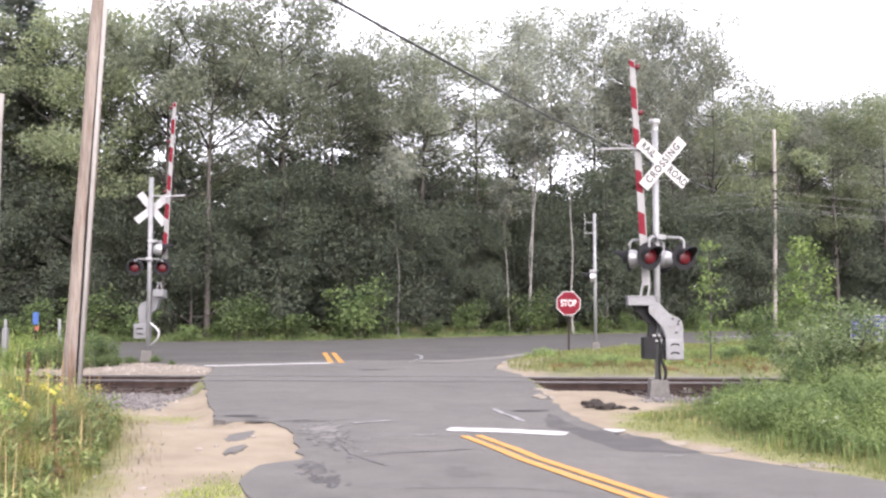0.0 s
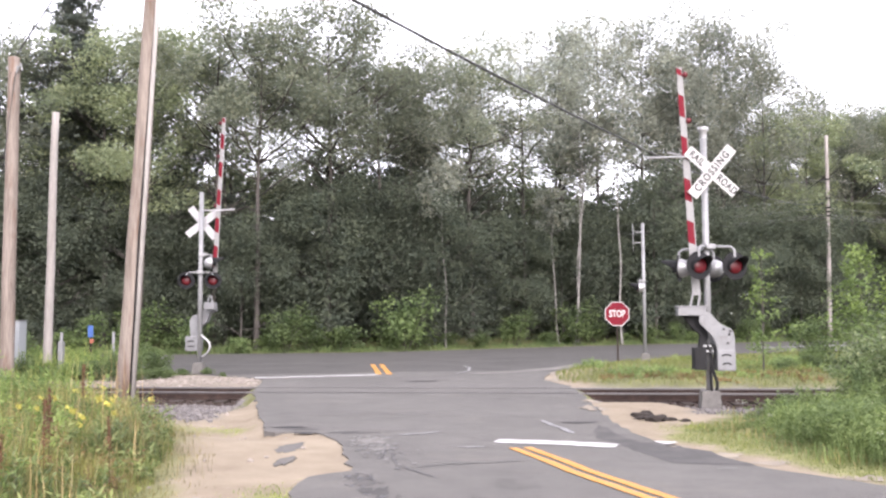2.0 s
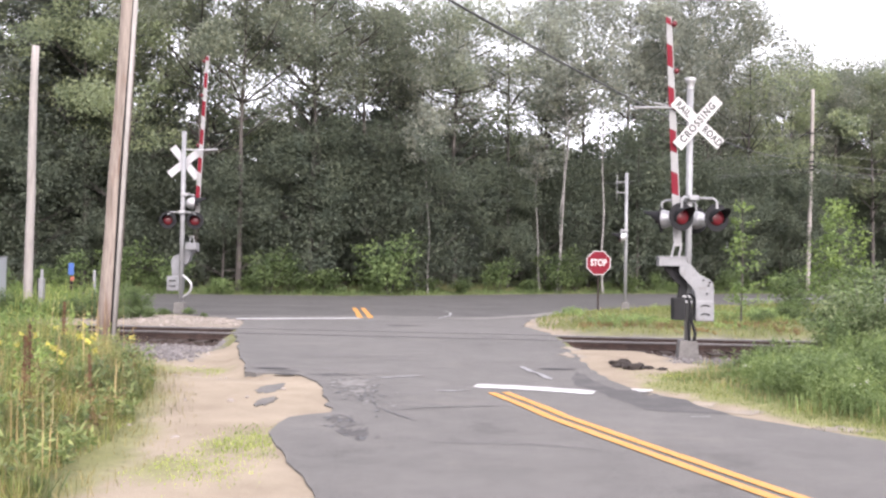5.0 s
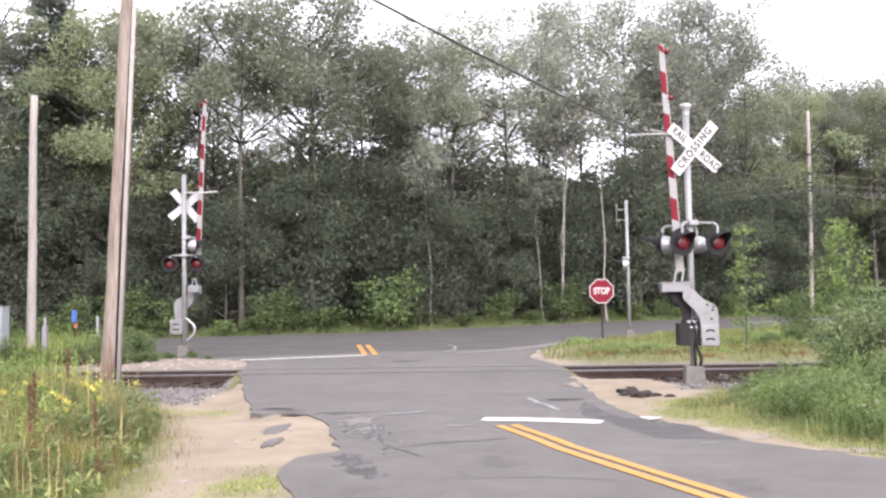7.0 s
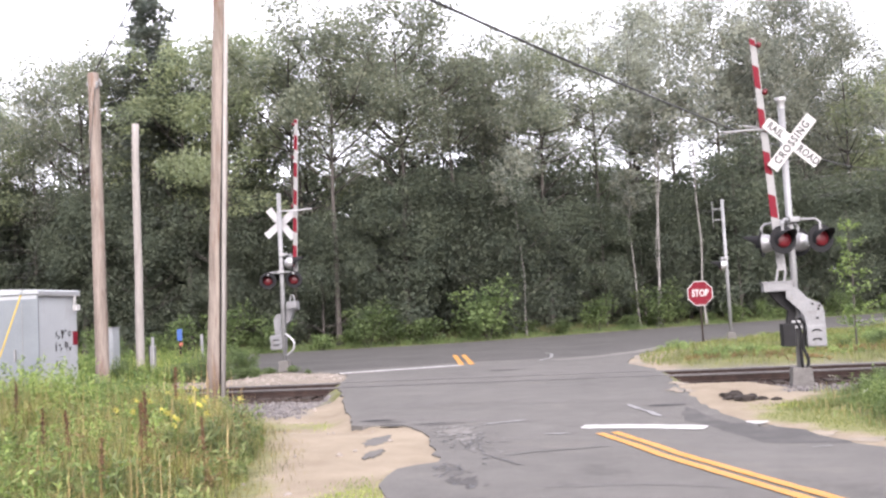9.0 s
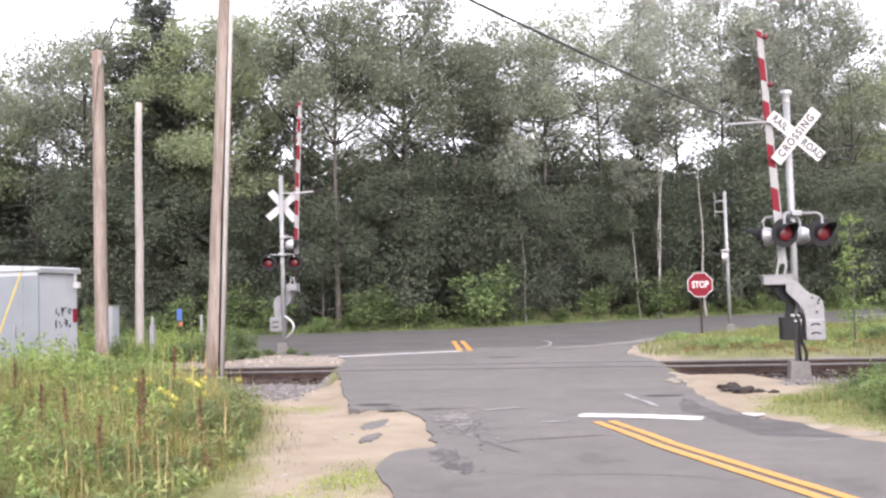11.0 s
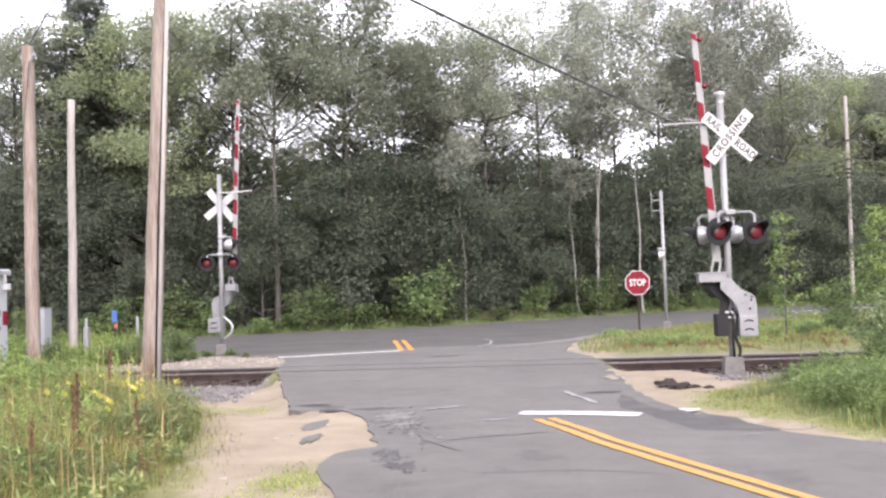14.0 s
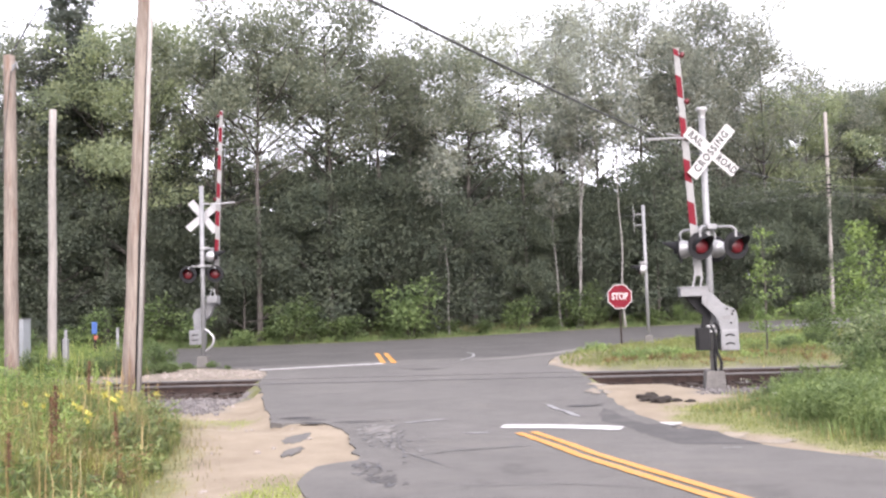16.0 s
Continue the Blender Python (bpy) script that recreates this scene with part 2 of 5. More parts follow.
M_STRAW = foliage("straw_stalks", (0.16, 0.11, 0.05), (0.27, 0.2, 0.1), (0.38, 0.3, 0.17), 0.2)
M_MOULDING = surface("pale_timber_moulding", (0.2, 0.186, 0.172), (0.275, 0.26, 0.245), 6, 45, 0.9, relief=0.2, dist=0.004, stretch=0.06, spec=0.2)
M_SAND = surface("drifted_sand", (0.12, 0.1, 0.075), (0.2, 0.17, 0.13), 2.5, 80, 0.95, grime=(0.09, 0.085, 0.078), grime_scale=3)
M_VERGE = foliage("feathery_verge_leaves", (0.085, 0.13, 0.045), (0.155, 0.215, 0.08), (0.24, 0.305, 0.13), 0.48, 0.6, 0.15)
M_RUST_STONE = surface("rust_stained_stone", (0.02, 0.014, 0.012), (0.055, 0.042, 0.036), 5, 50, 0.95, spec=0.2)
M_WEED = foliage("weed_leaves", (0.058, 0.09, 0.026), (0.115, 0.17, 0.05), (0.21, 0.275, 0.095))
M_PALE_FLOWER = foliage("white_flowers", (0.25, 0.25, 0.22), (0.3, 0.3, 0.27), (0.36, 0.36, 0.33), 0.2)


# ---- building helpers ----
def mesh_of(bm, name, smooth=False):
    me = bpy.data.meshes.new(name)
    bm.normal_update()
    bm.to_mesh(me)
    bm.free()
    if smooth:
        me.shade_smooth()
    return me


def part(name, bm, material, parent=None, label="", smooth=False, at=None):
    me = mesh_of(bm, name, smooth) if isinstance(bm, bmesh.types.BMesh) else bm
    if not me.materials:
        me.materials.append(material)
    ob = new(name, me)
    if parent:
        ob.parent = parent
    if at is not None:
        ob.matrix_basis = at
    if label:
        tagged(ob, label)
    return ob


def thing(name, m, label, category, group="", kind=""):
    ob = new(name)
    ob.empty_display_size = 0.2
    ob.matrix_basis = m
    return tagged(ob, label, category, group, kind)


def box(bm, c, s, m=None, bev=0.0):
    r = bmesh.ops.create_cube(bm, size=1.0)
    vs = r["verts"]
    bmesh.ops.scale(bm, vec=s, verts=vs)
    if bev:
        es = list({e for v in vs for e in v.link_edges})
        r = bmesh.ops.bevel(bm, geom=es, offset=bev, segments=2, affect="EDGES", profile=0.7)
        vs = list({v for f in r["faces"] for v in f.verts} | {v for v in vs if v.is_valid})
    t = Matrix.Translation(c)
    bmesh.ops.transform(bm, matrix=(m @ t) if m else t, verts=vs)
    return bm


def tube(bm, pts, radii, n=10, caps=True):
    """A round tube through pts with a radius at each."""
    pts = [Vector(p) for p in pts]
    if isinstance(radii, (int, float)):
        radii = [radii] * len(pts)
    rings = []
    side = None
    for i, p in enumerate(pts):
        d = (pts[min(i + 1, len(pts) - 1)] - pts[max(i - 1, 0)]).normalized()
        if side is None:
            side = d.orthogonal().normalized()
        side = (side - d * side.dot(d)).normalized()
        up = d.cross(side)
        rings.append([bm.verts.new(p + radii[i] * (math.cos(a) * side + math.sin(a) * up)) for a in (2 * math.pi * k / n for k in range(n))])
    for a, b in zip(rings, rings[1:]):
        for k in range(n):
            bm.faces.new((a[k], a[(k + 1) % n], b[(k + 1) % n], b[k]))
    if caps:
        bm.faces.new(rings[0][::-1])
        bm.faces.new(rings[-1])
    return bm


def lathe(bm, profile, m, n=28):
    """A turned shape: profile of (radius, height along local z)."""
    rings = []
    for r, h in profile:
        if r < 1e-6:
            rings.append([bm.verts.new(m @ Vector((0, 0, h)))])
        else:
            rings.append([bm.verts.new(m @ Vector((r * math.cos(2 * math.pi * k / n), r * math.sin(2 * math.pi * k / n), h))) for k in range(n)])
    for a, b in zip(rings, rings[1:]):
        for k in range(n):
            k2 = (k + 1) % n
            if len(a) == 1:
                bm.faces.new((a[0], b[k2], b[k]))
            elif len(b) == 1:
                bm.faces.new((a[k], a[k2], b[0]))
            else:
                bm.faces.new((a[k], a[k2], b[k2], b[k]))
    return bm


def prism(bm, outline, depth, m):
    """A flat outline (x, z) given a thickness along y, placed by m."""
    a = [bm.verts.new(m @ Vector((x, -depth / 2, z))) for x, z in outline]
    b = [bm.verts.new(m @ Vector((x, depth / 2, z))) for x, z in outline]
    n = len(outline)
    bm.faces.new(a)
    bm.faces.new(b[::-1])
    for k in range(n):
        bm.faces.new((a[(k + 1) % n], a[k], b[k], b[(k + 1) % n]))
    return bm


def lettering(text, size, m, thick=0.002, spacing=1.0):
    cu = bpy.data.curves.new("lettering", "FONT")
    cu.body, cu.size, cu.extrude, cu.align_x, cu.align_y = text, size, thick, "CENTER", "CENTER"
    cu.offset, cu.space_character = size * 0.036, spacing
    ob = bpy.data.objects.new("lettering", cu)
    scene.collection.objects.link(ob)
    bpy.context.view_layer.update()
    me = bpy.data.meshes.new_from_object(ob.evaluated_get(bpy.context.evaluated_depsgraph_get()))
    bpy.data.objects.remove(ob)
    bpy.data.curves.remove(cu)
    me.transform(m)
    me.materials.clear()
    return me


def sheet_mesh(name, outline, z, thick=0.0):
    """A flat sheet inside an outline, with an optional edge going down."""
    from_outline = [Vector((x, y, 0)) for x, y in outline]
    tris = tessellate_polygon([from_outline])
    vs = [(x, y, z) for x, y in outline]
    fs = [tuple(t) for t in tris]
    n = len(outline)
    if thick:
        vs += [(x, y, z - thick) for x, y in outline]
        fs += [(k, (k + 1) % n, n + (k + 1) % n, n + k) for k in range(n)]
    me = bpy.data.meshes.new(name)
    me.from_pydata(vs, [], fs)
    bm = bmesh.new()
    bm.from_mesh(me)
    bmesh.ops.recalc_face_normals(bm, faces=bm.faces)
    if sum(f.normal.z * f.calc_area() for f in bm.faces) < 0:
        bmesh.ops.reverse_faces(bm, faces=bm.faces)
    bm.to_mesh(me)
    bm.free()
    return me


def ragged(line, step, amount, seed):
    """A line of points cut finer, with its points shifted a little."""
    rng = random.Random(seed)
    out = []
    for (ax, ay), (bx, by) in zip(line, line[1:]):
        n = max(1, int(math.hypot(bx - ax, by - ay) / step))
        for k in range(n):
            f = k / n
            out.append((ax + (bx - ax) * f + rng.uniform(-amount, amount), ay + (by - ay) * f + rng.uniform(-amount, amount)))
    out.append(line[-1])
    return out


def ribbon(name, line, width, z, ends=0.0, wobble=0.0, seed=1):
    rng = random.Random(seed)
    a, b = [], []
    for i, (x, y) in enumerate(line):
        x0, y0 = line[max(i - 1, 0)]
        x1, y1 = line[min(i + 1, len(line) - 1)]
        d = math.hypot(x1 - x0, y1 - y0)
        nx, ny = -(y1 - y0) / d, (x1 - x0) / d
        w = width / 2 * (ends if ends and i in (0, len(line) - 1) else 1)
        a.append((x + nx * w * (1 + rng.uniform(-wobble, wobble)), y + ny * w * (1 + rng.uniform(-wobble, wobble))))
        b.append((x - nx * w * (1 + rng.uniform(-wobble, wobble)), y - ny * w * (1 + rng.uniform(-wobble, wobble))))
    return sheet_mesh(name, a + b[::-1], z)


def curve_through(knots, n):
    """Points on a smooth line through knots (Catmull-Rom), n to each stretch."""
    k = [2 * np.array(knots[0]) - np.array(knots[1])] + [np.array(p, float) for p in knots] + [2 * np.array(knots[-1]) - np.array(knots[-2])]
    out = []
    for i in range(1, len(k) - 2):
        for j in range(n):
            t = j / n
            out.append(0.5 * (2 * k[i] + (k[i + 1] - k[i - 1]) * t + (2 * k[i - 1] - 5 * k[i] + 4 * k[i + 1] - k[i + 2]) * t * t + (3 * k[i] - k[i - 1] - 3 * k[i + 1] + k[i + 2]) * t ** 3))
    out.append(k[-2])
    return [tuple(float(v) for v in p) for p in out]


def quads_mesh(name, corners):
    """A mesh of loose pieces from an array (pieces, corners each, 3)."""
    n, c, _ = corners.shape
    me = bpy.data.meshes.new(name)
    me.vertices.add(n * c)
    me.vertices.foreach_set("co", corners.reshape(-1).astype(np.float32))
    me.loops.add(n * c)
    me.loops.foreach_set("vertex_index", np.arange(n * c, dtype=np.int32))
    me.polygons.add(n)
    me.polygons.foreach_set("loop_start", np.arange(0, n * c, c, dtype=np.int32))
    me.update(calc_edges=True)
    return me


def leaf_cloud(name, centres, length, width, rng, droop=0.3, flat=0.5, corners=4):
    """Leaves round the centres: pointed, each with a fold down its middle."""
    n = len(centres)
    d = rng.normal(size=(n, 3))
    d[:, 2] = d[:, 2] * (1 - flat) - droop
    d /= np.linalg.norm(d, axis=1, keepdims=True) + 1e-9
    s = np.cross(d, rng.normal(size=(n, 3)) * (1 - flat) + np.array([0, 0, 1.0]))
    s /= np.linalg.norm(s, axis=1, keepdims=True) + 1e-9
    L = (length * rng.uniform(0.6, 1.3, n))[:, None]
    W = (width * rng.uniform(0.7, 1.3, n))[:, None]
    if corners == 3:
        return quads_mesh(name, np.stack([centres - s * W / 2, centres + s * W / 2, centres + d * L], axis=1))
    c = np.stack([centres, centres + d * L * 0.45 + s * W / 2, centres + d * L, centres + d * L * 0.45 - s * W / 2], axis=1)
    return quads_mesh(name, c)


def grass_mesh(name, roots, height, width, rng, lean=0.35, share=1.0):
    """Bent blades: a lower strip and a tip each."""
    n = len(roots)
    a = rng.uniform(0, 2 * math.pi, n)
    out = np.stack([np.cos(a), np.sin(a), np.zeros(n)], 1)
    b = a + math.pi / 2 + rng.uniform(-0.9, 0.9, n)
    side = np.stack([np.cos(b), np.sin(b), np.zeros(n)], 1)
    clump = np.array([0.85 + 0.75 * noise.noise((x * 0.8, y * 0.8, 2.5)) + 0.4 * noise.noise((x * 2.3, y * 2.3, 7.5)) for x, y, _ in roots]).clip(0.35, 1.5)
    h = (height * share * clump * rng.uniform(0.45, 1.3, n))[:, None]
    w = (width * rng.uniform(0.6, 1.4, n))[:, None]
    l = (rng.uniform(0.05, 1.0, n) ** 1.4 * lean)[:, None]
    up = np.array([0, 0, 1.0])
    mid = roots + up * h * 0.62 + out * h * l * 0.3
    tip = roots + up * h * (1 - 0.45 * l) + out * h * l
    co = np.stack([roots - side * w / 2, roots + side * w / 2, mid + side * w * 0.42, tip, mid - side * w * 0.42], 1)
    idx = (np.arange(n) * 5)[:, None] + np.array([0, 1, 2, 4, 4, 2, 3])
    me = bpy.data.meshes.new(name)
    me.vertices.add(n * 5)
    me.vertices.foreach_set("co", co.reshape(-1).astype(np.float32))
    me.loops.add(n * 7)
    me.loops.foreach_set("vertex_index", idx.reshape(-1).astype(np.int32))
    me.polygons.add(n * 2)
    me.polygons.foreach_set("loop_start", ((np.arange(n) * 7)[:, None] + np.array([0, 4])).reshape(-1).astype(np.int32))
    me.update(calc_edges=True)
    return me


def between(x, xs, ys):
    return float(np.interp(x, xs, ys))


# ---- ground, roads, track ----
# stations along the near road: y, left edge, yellow line, right edge
ROAD = [(-60, 36, 39.4, 42.8), (0, 2.3, 5.7, 9.2), (5, -0.7, 3.0, 6.2), (7, -1.7, 1.92, 5.0), (9, -2.45, 1.0, 3.95), (10.3, -2.3, 0.42, 2.8), (11, -2.3, 0.16, 2.25),
        (12.3, -2.8, -0.35, 1.66), (13.9, -4.1, -0.85, 1.3), (15, -4.6, -1.15, 1.14), (16.7, -5.15, -1.6, 1.06), (18.7, -5.8, -2.15, 0.96), (21.2, -6.65, -2.85, 0.84), (23.1, -7.1, -3.4, 0.72), (25.7, -7.8, -4.1, 0.05)]
LEFT_LINE = [(36, -60), (2.3, 0), (-0.9, 5), (-1.6, 6.9), (-2.0, 7.85), (-2.2, 8.33), (-2.4, 8.85), (-2.5, 9.4), (-2.49, 9.8), (-2.28, 10.0), (-2.07, 10.17), (-2.25, 10.8), (-2.5, 11.77), (-2.75, 12.6), (-3.0, 13.17), (-3.3, 13.6), (-3.6, 13.66),
             (-3.9, 13.58), (-4.12, 13.75), (-4.5, 14.8), (-4.8, 15.7), (-5.3, 17.2), (-5.87, 18.85), (-6.65, 21.2), (-7.1, 23.1), (-7.8, 25.7)]
LEFT_MOUTH = [(-8.6, 26.6), (-9.9, 27.6), (-12.5, 29.2), (-17, 31.2), (-26, 33), (-60, 36)]
RIGHT_MOUTH = [(0.1, 27.6), (0.5, 30), (1.1, 32.4), (3.0, 36.8), (5.5, 40.7), (8.5, 44), (11.5, 45.8), (16, 47.5), (30, 56), (60, 76)]
FAR_EDGE = [(-60, 41), (-34, 42), (-18.8, 43.8), (-14.5, 45), (-9, 46.6), (-5.2, 49.4), (-0.8, 53.6), (4.4, 58.5), (10.1, 61.8), (19.2, 67.9), (35, 78), (60, 95)]
RY = [r[0] for r in ROAD]
NEAR_RAIL, FAR_RAIL = 21.06, 22.5
GRASS_LEFT = ([-60, 0, 6, 9, 11.2, 14.3, 16.6, 18.6, 60], [0.5, -2.2, -3.2, -3.85, -4.55, -5.8, -7.3, -8.4, -8.6])
GRASS_RIGHT = ([-60, 5, 9.7, 10.8, 11.7, 13, 13.9, 14.2, 15.4, 18.6, 19.4], [43.2, 6.5, 4.05, 3.4, 3.0, 2.6, 2.3, 2.2, 2.9, 3.6, 3.9])


LOW_RIGHT = ([-60, 5, 9.06, 10.6, 11.4, 12.1, 13.2, 14.6, 15.4], [43, 6.3, 3.72, 2.95, 2.68, 2.28, 1.78, 1.7, 2.4])


def road_left(y):
    return between(y, RY, [r[1] for r in ROAD])


def road_right(y):
    return between(y, RY, [r[3] for r in ROAD])


def yellow_x(y):
    return between(y, RY, [r[2] for r in ROAD])


def far_edge(x):
    return between(x, [p[0] for p in FAR_EDGE], [p[1] for p in FAR_EDGE])


def step(a, b, v):
    t = min(1, max(0, (v - a) / (b - a)))
    return t * t * (3 - 2 * t)


def on_road(x, y, margin=0.0):
    if y < 25.7:
        return road_left(y) - margin < x < road_right(y) + margin
    if y > far_edge(x) + margin:
        return False
    if x < -4:
        return y > between(x, [p[0] for p in LEFT_MOUTH][::-1], [p[1] for p in LEFT_MOUTH][::-1]) - margin
    return y > between(x, [p[0] for p in RIGHT_MOUTH], [p[1] for p in RIGHT_MOUTH]) - margin


def bed(x, y):
    """1 on the track's bed outside of the crossing, 0 away from it."""
    d = max(road_left(y) - x, x - road_right(y))
    lip = 1.4 if x < -6.2 else 1.5 * step(2.2, 3.2, x)
    return step(19.0 - lip, 20.2 - lip * 0.8, y) * (1 - step(23.3, 24.3 + 0.7 * step(0.9, 2, x), y)) * step(0.05, 0.5, d)


def apron(x, y):
    """1 on the dark stone spill in front of the track, beside the sandy shoulder."""
    if x > 0:
        return step(16.3, 17.0, y) * (1 - step(18.8, 19.4, y)) * step(2.5, 3.0, x) * (1 - step(5.0, 5.8, x))
    return step(15.1, 16.2, y) * (1 - step(18.8, 19.4, y)) * (1 - step(-6.2, -5.75, x + 0.18 * (y - 17))) * step(-10.5, -9.5, x)


def low_grass(x, y):
    """1 where thin low grass spreads over the sand."""
    v = 0.0
    if y < 15.4:
        v = step(-0.1, 0.25, x - between(y, *LOW_RIGHT)) * (1 - step(0.4, 1.0, x - between(y, *GRASS_RIGHT)))
    if 5 < y < 17 and x < 0:
        d = x - between(y, *GRASS_LEFT)
        v = max(v, 0.65 * step(-0.3, 0.0, d) * (1 - step(0.0, 0.3 + 0.45 * step(11, 13.5, y), d + 0.4 * noise.noise((x * 1.1, y * 0.7, 44)))))
    for cx, cy, rx, ry in ((-2.65, 8.5, 0.3, 0.7), (-2.9, 7.4, 0.5, 0.6), (-5.0, 14.7, 0.5, 0.3)):
        v = max(v, 0.8 * (1 - step(0.3, 1.0, math.hypot((x - cx) / rx, (y - cy) / ry))))
    return v


def height(x, y):
    z = -0.02 - 0.22 * bed(x, y)
    if y < 20:
        z += 0.22 * step(0.6, 5, x - between(y, *GRASS_RIGHT)) * (1 - step(15, 19, y)) + 0.15 * step(1.0, 5, between(y, *GRASS_LEFT) - x) * (1 - step(15, 19, y))
    if y > far_edge(x):
        z += 0.5 * step(2, 12, y - far_edge(x))
    if 12.5 < y < 19.5 and x < 0:
        z -= 0.1 * step(0.0, 0.2, road_left(y) - x) * (1 - 0.6 * step(0.5, 1.6, road_left(y) - x)) * step(12.5, 14, y)
    if 24.3 < y < 40 and x > 0.4 and not on_road(x, y, 0.3):
        z += 0.08 * step(0.4, 2.4, x - 0.06 * (y - 24)) * step(24.4, 26.0, y) * (1 - step(33, 39, y))
    if not on_road(x, y, 0.5):
        z += 0.035 * noise.noise((x * 0.7, y * 0.7, 0.3))
    return z


def build_ground():
    xs = np.concatenate([-np.geomspace(900, 14, 28), np.arange(-13.9, 9, 0.16), np.geomspace(9.1, 900, 34)])
    ys = np.concatenate([-np.geomspace(600, 1, 16), np.arange(-0.5, 6, 0.5), np.arange(6.1, 31, 0.16), np.geomspace(31.2, 110, 50), np.geomspace(118, 1500, 14)])
    vs, sand, gravel, low = [], [], [], []
    for y in ys:
        for x in xs:
            x, y = float(x), float(y)
            vs.append((x, y, height(x, y) if abs(x) < 60 and -60 < y < 110 else -0.05))
            jx = x + 0.35 * noise.noise((x * 1.3, y * 1.3, 5)) + 0.15 * noise.noise((x * 4, y * 4, 9))
            jy = y + 0.35 * noise.noise((x * 1.3, y * 1.3, 15)) + 0.15 * noise.noise((x * 4, y * 4, 19))
            s = 0.0
            if jy < 19.3:
                s = step(-0.15, 0.25, jx - between(jy, *GRASS_LEFT)) * step(-0.1, 0.3, between(jy, *GRASS_RIGHT) - jx)
            elif 23.2 < jy < 32 and jx > -2:
                s = 1 - step(0.5, 1.5, jx - road_right(min(jy, 25.7)) - between(jy, [25.7, 30, 36], [0, 0.6, 2.6]))
            g = max(bed(jx, jy), 0.9 * apron(jx, jy))
            if 23 < jy < 28 and -13.5 < jx < -6:
                s, g = 1, max(g, 0.5)
            if far_edge(x) - 0.5 < jy < far_edge(x) + 0.8 and x > -4:
                s = max(s, 0.6)
            sand.append(s * (1 - 0.3 * g))
            gravel.append(g)
            low.append(low_grass(jx, jy) * (1 - g) if 4 < y < 17 else 0.0)
    nx, ny = len(xs), len(ys)
    fs = [(j * nx + i, j * nx + i + 1, (j + 1) * nx + i + 1, (j + 1) * nx + i) for j in range(ny - 1) for i in range(nx - 1)]
    me = bpy.data.meshes.new("ground")
    me.from_pydata(vs, [], fs)
    for n, data in (("sand", sand), ("gravel", gravel), ("low_grass", low)):
        me.attributes.new(n, "FLOAT", "POINT").data.foreach_set("value", np.array(data, np.float32))
    me.shade_smooth()
    tagged(part("ground", me, M_GROUND), "sandy verge with rough grass round the crossing", "ground", kind="structure")


def build_road():
    left = ragged(LEFT_LINE + LEFT_MOUTH, 0.22, 0.045, 1)
    far = FAR_EDGE
    right = ragged(RIGHT_MOUTH[::-1] + [(r[3], r[0]) for r in ROAD[::-1]], 0.22, 0.045, 2)
    me = sheet_mesh("road", left + far + right, 0.0, 0.2)
    tagged(part("road", me, M_ASPHALT), "grey worn asphalt road meeting a cross road", "road", kind="structure")


def build_cross_road():
    near = ragged([(-9.9, 27.62), (-7.5, 28.4), (-4.6, 29.6), (-1.8, 30.0), (0.5, 30.1)], 0.3, 0.08, 12)
    me = sheet_mesh("cross_road", near + RIGHT_MOUTH[2:] + FAR_EDGE[::-1] + LEFT_MOUTH[:1:-1], 0.0045)
    tagged(part("cross_road", me, M_CROSS), "darker asphalt of the cross road", "road", kind="structure")


def marking(name, line, width, z, material, label, wobble=0.0, ends=0.0, seed=1):
    tagged(part(name, ribbon(name, line, width, z, ends, wobble, seed), material), label, "road marking", kind="structure")


